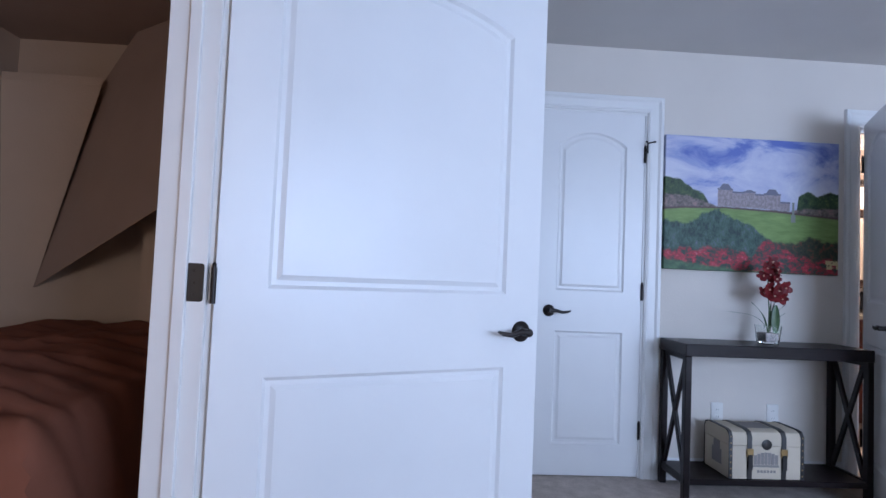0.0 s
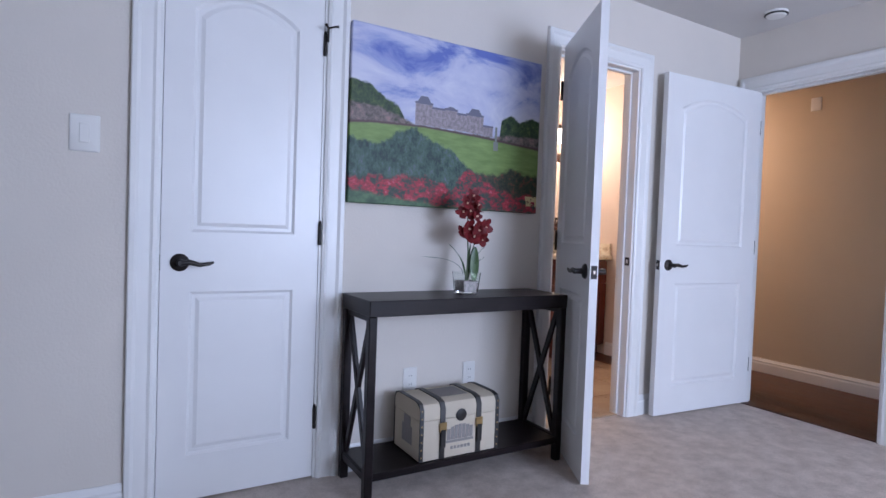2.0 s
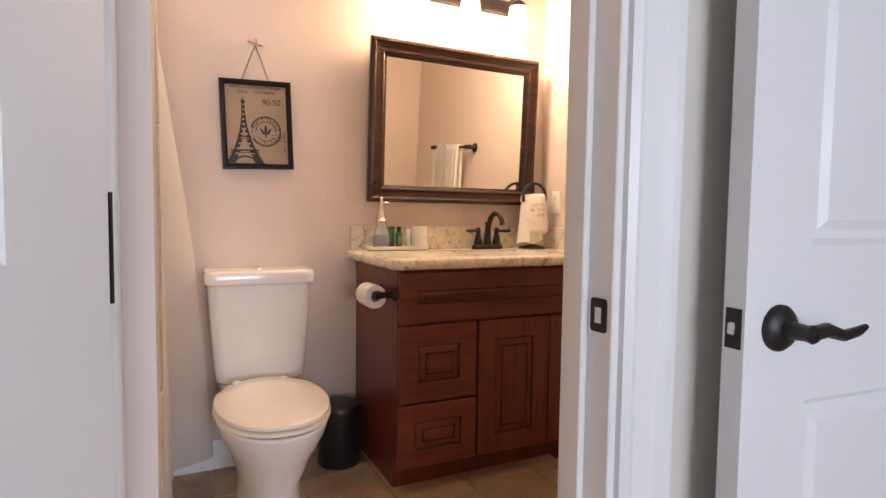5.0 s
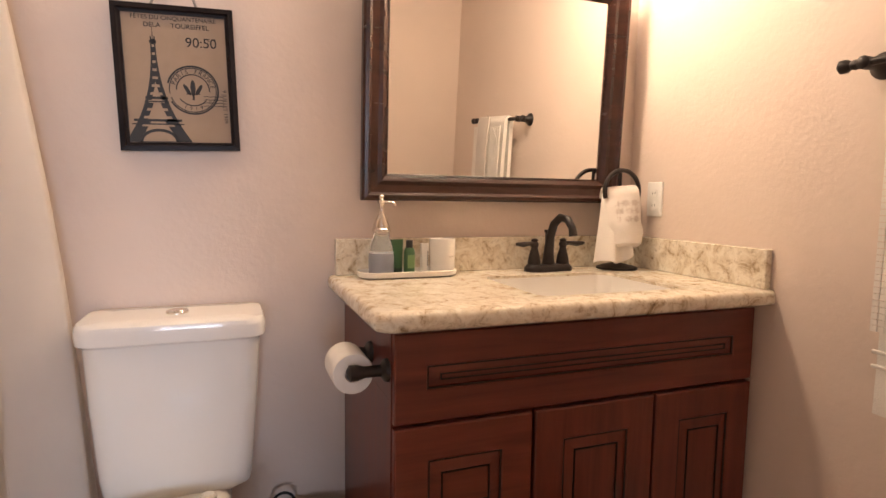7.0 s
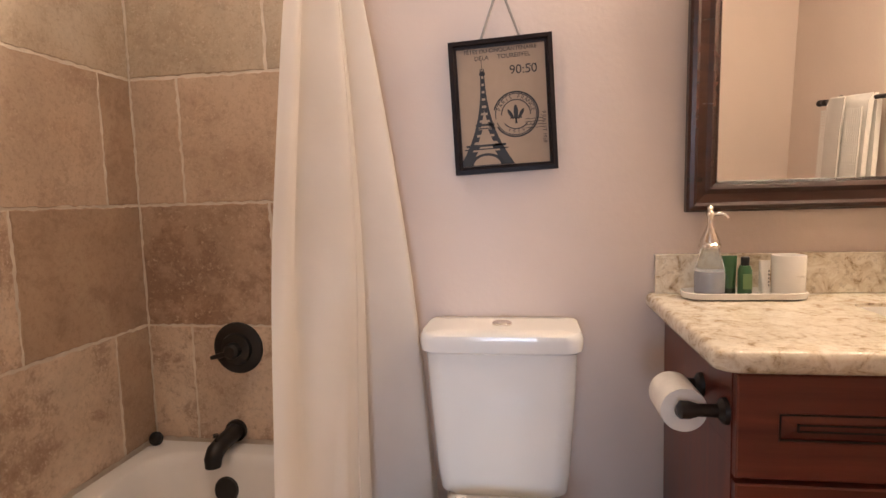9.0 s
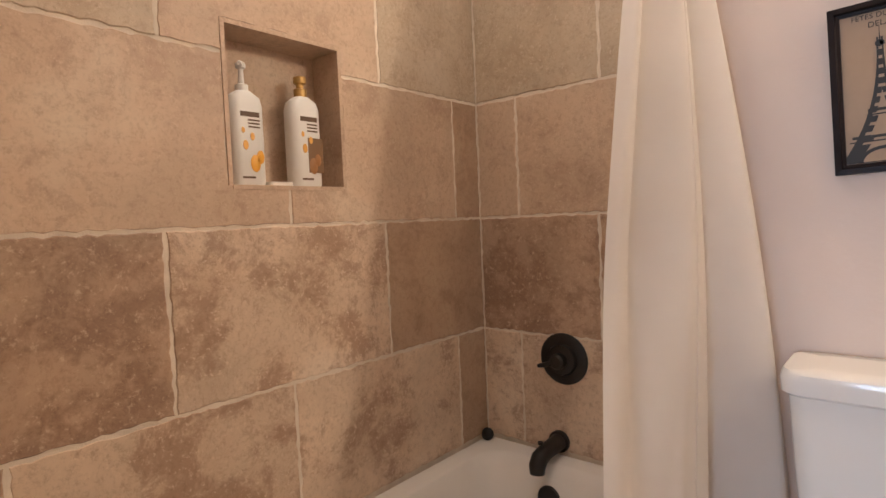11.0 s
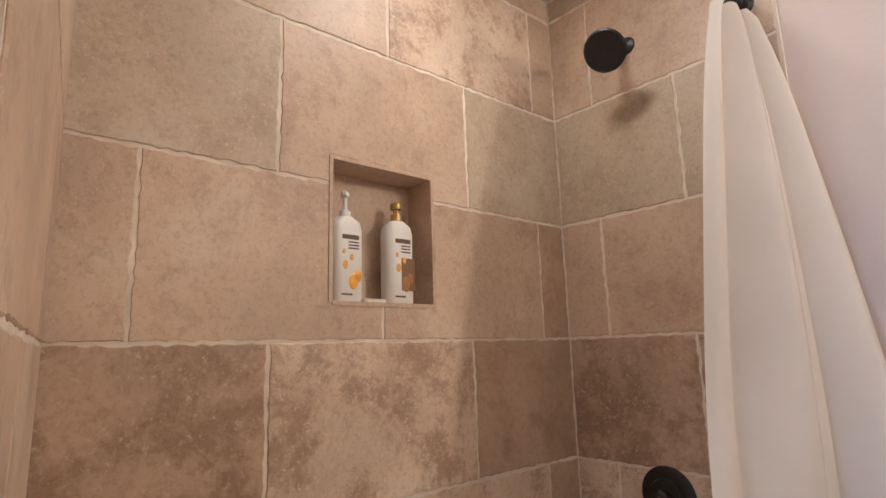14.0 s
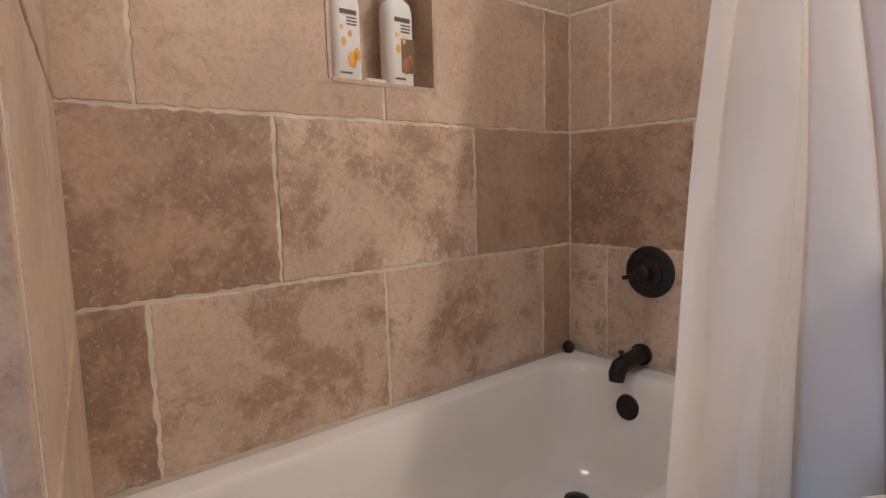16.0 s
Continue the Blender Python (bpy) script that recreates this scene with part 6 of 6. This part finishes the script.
        for r in range(2):
            for k in range(n_w):
                xa = a + (c_ - a) * (k + 0.3) / n_w
                za = b + (d - b) * (0.2 + 0.42 * r)
                rect(b3, xa, za, xa + 0.006, za + 0.022, 0.0004)
    for a, c_, d, h in ((0.308, 0.378, 0.615, 0.036), (0.575, 0.65, 0.592, 0.034), (0.455, 0.51, 0.602, 0.012)):
        loft(b2, [[Vector((x0 + q * W, yy, z0 + zz * H)) for q, zz in ((a, d), (c_, d), (c_ - 0.018, d + h), (a + 0.018, d + h))] for yy in (y - 0.0009, y + 0.001)])
    part("palace_roofs", b2, slate, p, "painted grey-blue roofs", smooth=False)
    part("palace_windows", b3, mat("painted_window", (0.27, 0.23, 0.25), 0.6), p, "painted palace windows", smooth=False)
    b4 = bmesh.new()
    rect(b4, 0.722, 0.385, 0.748, 0.440, 0)
    rect(b4, 0.729, 0.440, 0.741, 0.535, 0)
    part("statue_drawing", b4, mat("painted_grey", (0.24, 0.26, 0.24), 0.6), p, "painted grey garden monument", smooth=False)


painting()


def armchair():
    c = thing("armchair", (0.2, -2.05, 0), "pale grey upholstered armchair with a rounded armrest on carpet", "armchair")
    cloth = cloth_material("pale_grey_upholstery", (0.62, 0.61, 0.60), 320, 0, 0.5)
    p, q = Vector((0.0, -1.78, 0)), Vector((0.36, -2.20, 0))
    d = (q - p).normalized()
    side = Vector((-d.y, d.x, 0))
    rings = []
    for k, along in ((0.55, 0.0), (0.85, 0.012), (1.0, 0.04), (1.0, 0.30), (1.0, (q - p).length)):
        ring = []
        for i in range(20):
            t = 2 * math.pi * i / 20
            ring.append(p + d * along + side * (0.055 * k * math.cos(t)) + Vector((0, 0, 0.520 + 0.045 * k * math.sin(t))))
        rings.append(ring)
    part("armrest", loft(bmesh.new(), rings), cloth, c)
    bm = bmesh.new()
    loft(bm, [[p + d * a + side * b + Vector((0, 0, z)) for a, b in ((0.03, -0.042), (0.6, -0.042), (0.6, 0.042), (0.03, 0.042))] for z in (0.10, 0.49)])
    part("side_panel", bm, cloth, c)
    for a in (0.07, 0.56):
        m = Matrix.Translation(p + d * a)
        part("leg", lathe(bmesh.new(), [(0.014, 0.0), (0.020, 0.102)], m, 12), M_ESPRESSO, c)


armchair()


def hinge_stop(x, y, z):
    s = thing("hinge_door_stop", (x, y, z), "small bronze hinge-pin door stop", "door stop")
    part("plate", bx(x - 0.004, y - 0.012, z - 0.05, x + 0.004, y - 0.004, z + 0.012, 0.002), M_BRONZE, s)
    part("rod", tube(bmesh.new(), [(x, y - 0.008, z + 0.008), (x + 0.022, y - 0.034, z + 0.010), (x + 0.034, y - 0.040, z + 0.010)], [0.004, 0.004, 0.006], 8), M_BRONZE, s)
    part("bumper", tube(bmesh.new(), [(x, y - 0.008, z + 0.008), (x - 0.018, y - 0.034, z + 0.010)], [0.003, 0.006], 8), M_BRONZE, s)


hinge_stop(0.012, -0.012, 1.865)
hinge_stop(DX0 + 0.012, -0.055, 1.885)


def smoke_detector():
    d = thing("smoke_detector", (2.60, -0.37, CEIL), "small white round smoke detector on ceiling", "detector")
    part("cover", lathe(bmesh.new(), [(0.062, 0), (0.062, -0.012), (0.050, -0.026), (0.02, -0.030)], pose(2.60, -0.37, CEIL), 28), M_PLASTIC, d)
    part("vent_ring", lathe(bmesh.new(), [(0.0635, -0.014), (0.0635, -0.018), (0.058, -0.021)], pose(2.60, -0.37, CEIL), 28), M_BLACK, d, "dark vent slot")


smoke_detector()


def shower_downlight():
    f = thing("shower_downlight", (0.97, 1.20, CEIL), "round white recessed downlight over the bathtub", "ceiling light")
    part("trim_ring", lathe(bmesh.new(), [(0.095, 0), (0.095, -0.004), (0.080, -0.008), (0.070, -0.002), (0.070, 0)], pose(0.97, 1.20, CEIL), 32, False), M_TRIM, f)
    part("lens", lathe(bmesh.new(), [(0.069, -0.001), (0.069, -0.003)], pose(0.97, 1.20, CEIL), 32), M_BRIGHT, f, "glowing frosted lens")


shower_downlight()


def hall_fixture():
    f = thing("hall_ceiling_light", (3.40, 1.30, CEIL), "flush round ceiling light in hallway", "ceiling light")
    part("base", lathe(bmesh.new(), [(0.16, 0), (0.16, -0.02), (0.15, -0.03)], pose(3.40, 1.30, CEIL), 32), M_BRONZE, f)


hall_fixture()
wall_plate("door_chime", 3.87, 0.01, 2.137, -90, "cream plastic chime box high on hall wall", w=0.075, h=0.10)
wall_plate("light_switch", 3.87, -0.64, 1.32, -90, "cream plastic light switch on hall wall")


def bed():
    b = thing("bed", (-2.95, -0.55, 0), "bed with rumpled brown comforter in attic room", "bed")
    x0, x1, y0, y1 = -3.70, -2.10, -1.75, 0.08
    part("base", bx(x0 + 0.12, y0 + 0.12, 0.0, x1 - 0.12, y1, 0.30, 0.01), M_ESPRESSO, b, smooth=False)
    part("mattress", bx(x0 + 0.2, y0 + 0.2, 0.302, x1 - 0.2, y1 - 0.02, 0.54, 0.04, 3), M_TERRY, b)
    bm = bmesh.new()
    def place(u, v):
        ex = min(u, 1 - u) * (x1 - x0)
        ey = v * (y1 - y0)
        e = min(ex, ey)
        edge = min(1, e / 0.16)
        z = 0.04 + 0.585 * (1 - (1 - edge) ** 2.2) + 0.10 * min(1, max(0, e) / 0.5)
        x, y = x0 + (x1 - x0) * u, y0 + (y1 - y0) * v
        puff = 0.030 * noise.noise(Vector((x * 5, y * 5, 1))) + 0.016 * abs(noise.noise(Vector((x * 9 + y * 6, y * 13, 4)))) + 0.010 * math.sin(y * 38 + 4 * noise.noise(Vector((x * 4, y * 4, 7))))
        push = 0.05 * noise.noise(Vector((x * 4, y * 7, 9))) * (1 - edge)
        return Vector((x + push, y + push * 0.6, z + puff * (0.4 + 0.6 * edge)))
    grid_sheet(bm, 90, 110, place)
    thick_sheet(bm, 0.012)
    part("comforter", bm, M_BEDCLOTH, b, "rumpled chocolate-brown comforter")


bed()


# ---- laid pieces: hall planks, floor tiles, wall tiles ----
SHARED = {}


def piece(name, sx, sy, sz, at, parent, material, bevel=0.0015, key=None, rough=0.0):
    """One tile or plank, centred at at; alike pieces share their mesh."""
    k = (name, round(sx, 3), round(sy, 3), round(sz, 3), key)
    if k not in SHARED:
        bm = bx(-sx / 2, -sy / 2, -sz / 2, sx / 2, sy / 2, sz / 2, bevel)
        me = bpy.data.meshes.new(name)
        bm.normal_update()
        bm.to_mesh(me)
        bm.free()
        me.materials.append(material)
        SHARED[k] = me
    ob = new(name, SHARED[k])
    ob.parent = parent
    ob.location = at
    return ob


rnd = random.Random(11)
for i in range(8):
    x = XE + 0.008 + 0.127 * i + 0.062
    yy = -2.4 - rnd.uniform(0, 0.9)
    while yy < 1.6:
        ln = rnd.choice((0.9, 1.2))
        piece("plank", 0.125, ln - 0.002, 0.012, (x, yy + ln / 2, -0.0005), floor_hall, M_HALLWOOD, 0.0012)
        yy += ln

for i in range(9):
    for j in range(6):
        x, yv = 0.72 + 0.305 * i, 0.225 + 0.305 * j
        if x < 3.1 and yv < 1.85:
            piece("tile", 0.300, 0.300, 0.010, (x, yv, -0.003), floor_bath, M_FLOORTILE)

# tub wall: backing with the niche opening
NY0, NY1, NZ0, NZ1 = 0.950, 1.276, 1.272, 1.632
bx0, bx1 = BX0 - 0.115, BX0 - 0.0022
bm = bmesh.new()
box(bm, bx0, PY - 0.02, 0, bx1, NY0, CEIL)
box(bm, bx0, NY1, 0, bx1, BY1 + 0.012, CEIL)
box(bm, bx0, NY0, 0, bx1, NY1, NZ0)
box(bm, bx0, NY0, NZ1, bx1, NY1, CEIL)
tubwall = structure("wall_tub_tiled", bm, M_GROUT, "long shower wall of mottled tan travertine tiles with niche")
farwall = structure("wall_tap_tiled", bx(bx1, BY1 + 0.0024, 0, 1.280, BY1 + 0.0119, CEIL), M_GROUT, "travertine tiled shower wall with the taps")
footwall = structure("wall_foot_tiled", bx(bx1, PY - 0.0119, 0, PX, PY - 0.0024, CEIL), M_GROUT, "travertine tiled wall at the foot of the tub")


def rough_tile(axis, a0, a1, z0, z1, face, parent, seed, cut=None, stone=None):
    """A chipped-edge stone tile on a wall; axis is the wall's level direction. cut: a rectangle left out of it."""
    r = random.Random(seed)
    g = 0.0032
    a0, a1, z0, z1 = a0 + g, a1 - g, z0 + g, z1 - g
    corners = [(a0, z0), (a1, z0), (a1, z1), (a0, z1)]
    if cut:
        c0, c1, d0, d1 = cut
        if c0 > a0 and c1 >= a1 and d0 > z0 and d1 >= z1:
            corners = [(a0, z0), (a1, z0), (a1, d0), (c0, d0), (c0, z1), (a0, z1)]
        elif c0 <= a0 and d0 > z0:
            corners = [(a0, z0), (a1, z0), (a1, z1), (c1, z1), (c1, d0), (a0, d0)]
        else:
            corners = [(a0, z0), (c0, z0), (c0, d1), (c1, d1), (c1, z0), (a1, z0), (a1, z1), (a0, z1)]
    pts = []
    n = len(corners)
    for i in range(n):
        p, q = corners[i], corners[(i + 1) % n]
        ln = math.hypot(q[0] - p[0], q[1] - p[1])
        m = max(1, int(ln / 0.016))
        for k in range(m):
            f = k / m
            w = r.uniform(-0.0036, 0.0020) if k else 0
            nx, nz = (q[1] - p[1]) / ln, -(q[0] - p[0]) / ln
            pts.append((p[0] + (q[0] - p[0]) * f + nx * w, p[1] + (q[1] - p[1]) * f + nz * w))
    cx, cz = sum(p[0] for p in pts) / len(pts), sum(p[1] for p in pts) / len(pts)
    bm = bmesh.new()
    lift = r.uniform(-0.0004, 0.0012)
    depth = 0.0085
    ringz = ((0.0, 0.0), (depth - 0.002 + lift, 0.0), (depth + lift, 0.0022))
    rings = []
    for d, inset in ringz:
        ring = []
        for a, z in pts:
            la, lz = a - cx, z - cz
            sa = 1 - inset / max(0.02, abs(a1 - a0) / 2)
            sz = 1 - inset / max(0.02, abs(z1 - z0) / 2)
            if cut:
                sa = sz = 1 - inset / 0.4
            la, lz = la * sa, lz * sz
            if axis == "y":
                ring.append(bm.verts.new((d, la, lz)))
            else:
                ring.append(bm.verts.new((la, -d * face[1], lz)))
        rings.append(ring)
    for A, B in zip(rings, rings[1:]):
        for k in range(len(A)):
            bm.faces.new((A[k], A[(k + 1) % len(A)], B[(k + 1) % len(A)], B[k]))
    bm.faces.new(rings[-1])
    bmesh.ops.recalc_face_normals(bm, faces=bm.faces[:])
    ob = link_mesh("tile", bm, stone or M_TILE)
    ob.parent = parent
    ob.location = (face[0], cx, cz) if axis == "y" else (cx, face[0], cz)


ROWS = [0.436, 0.803, 1.180, 1.560, 1.948, 2.330, 2.415]
LONG = [[0.530, 1.089, 1.712], [0.808, 1.412], [0.538, 1.104, 1.725], [0.820, 1.411], [0.544, 1.129, 1.733], [0.82, 1.41]]
STONES = {"t": M_TILE, "b": M_TILE_BROWN, "p": M_TILE_PALE, "g": M_TILE_GREY, "d": M_TILE_DULL}
LONG_STONES = ("bppd", "bpd", "tttd", "gtg", "gtpt", "tgt")
TAP_STONES = ("pp", "bb", "tt", "gg", "tt", "gt")
CUTS = {(2, 1): (NY0, 9, NZ0, 9), (2, 2): (0, NY1, NZ0, 9), (3, 1): (NY0, NY1, 0, NZ1)}
seed = 0
for r_, cuts_ in enumerate(LONG):
    ys = [PY - 0.005] + cuts_ + [BY1 + 0.006]
    for k in range(len(ys) - 1):
        seed += 1
        rough_tile("y", ys[k], ys[k + 1], ROWS[r_], ROWS[r_ + 1], (BX0 - 0.009,), tubwall, seed, CUTS.get((r_, k)), STONES[LONG_STONES[r_][k]])
TAP = [[0.694], [0.975], [0.702], [0.988], [0.703], [0.98]]
for r_, cuts_ in enumerate(TAP):
    xs = [BX0 + 0.001] + cuts_ + [1.276]
    for k in range(len(xs) - 1):
        seed += 1
        rough_tile("x", xs[k], xs[k + 1], ROWS[r_], ROWS[r_ + 1], (BY1 + 0.009, 1), farwall, seed, None, STONES[TAP_STONES[r_][k]])
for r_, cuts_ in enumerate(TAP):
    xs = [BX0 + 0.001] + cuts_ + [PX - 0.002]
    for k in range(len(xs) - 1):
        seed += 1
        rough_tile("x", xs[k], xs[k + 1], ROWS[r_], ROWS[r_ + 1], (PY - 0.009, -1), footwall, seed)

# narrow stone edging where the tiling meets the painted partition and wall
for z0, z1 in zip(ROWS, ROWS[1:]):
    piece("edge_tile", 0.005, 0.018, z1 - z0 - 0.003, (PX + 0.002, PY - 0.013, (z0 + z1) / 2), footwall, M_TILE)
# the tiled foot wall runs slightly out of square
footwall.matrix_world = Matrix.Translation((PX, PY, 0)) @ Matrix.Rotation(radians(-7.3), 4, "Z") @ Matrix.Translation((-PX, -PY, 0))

# niche lining and its pencil frame
nm = M_TILE
bm = bmesh.new()
box(bm, bx0 - 0.002, NY0, NZ0, bx0 + 0.012, NY1, NZ1)
structure("niche_back", bm, nm, "travertine back panel of the shower niche")
bm = bmesh.new()
e = 0.010
xf = BX0 + 0.002
box(bm, bx0 + 0.012, NY0, NZ0, xf, NY0 + e, NZ1)
box(bm, bx0 + 0.012, NY1 - e, NZ0, xf, NY1, NZ1)
box(bm, bx0 + 0.012, NY0 + e, NZ0 - 0.008, xf, NY1 - e, NZ0 + 0.002)
box(bm, bx0 + 0.012, NY0 + e, NZ1 - e, xf, NY1 - e, NZ1)
structure("niche_lining", bm, M_TILE, "travertine lining round the shower niche", "trim")
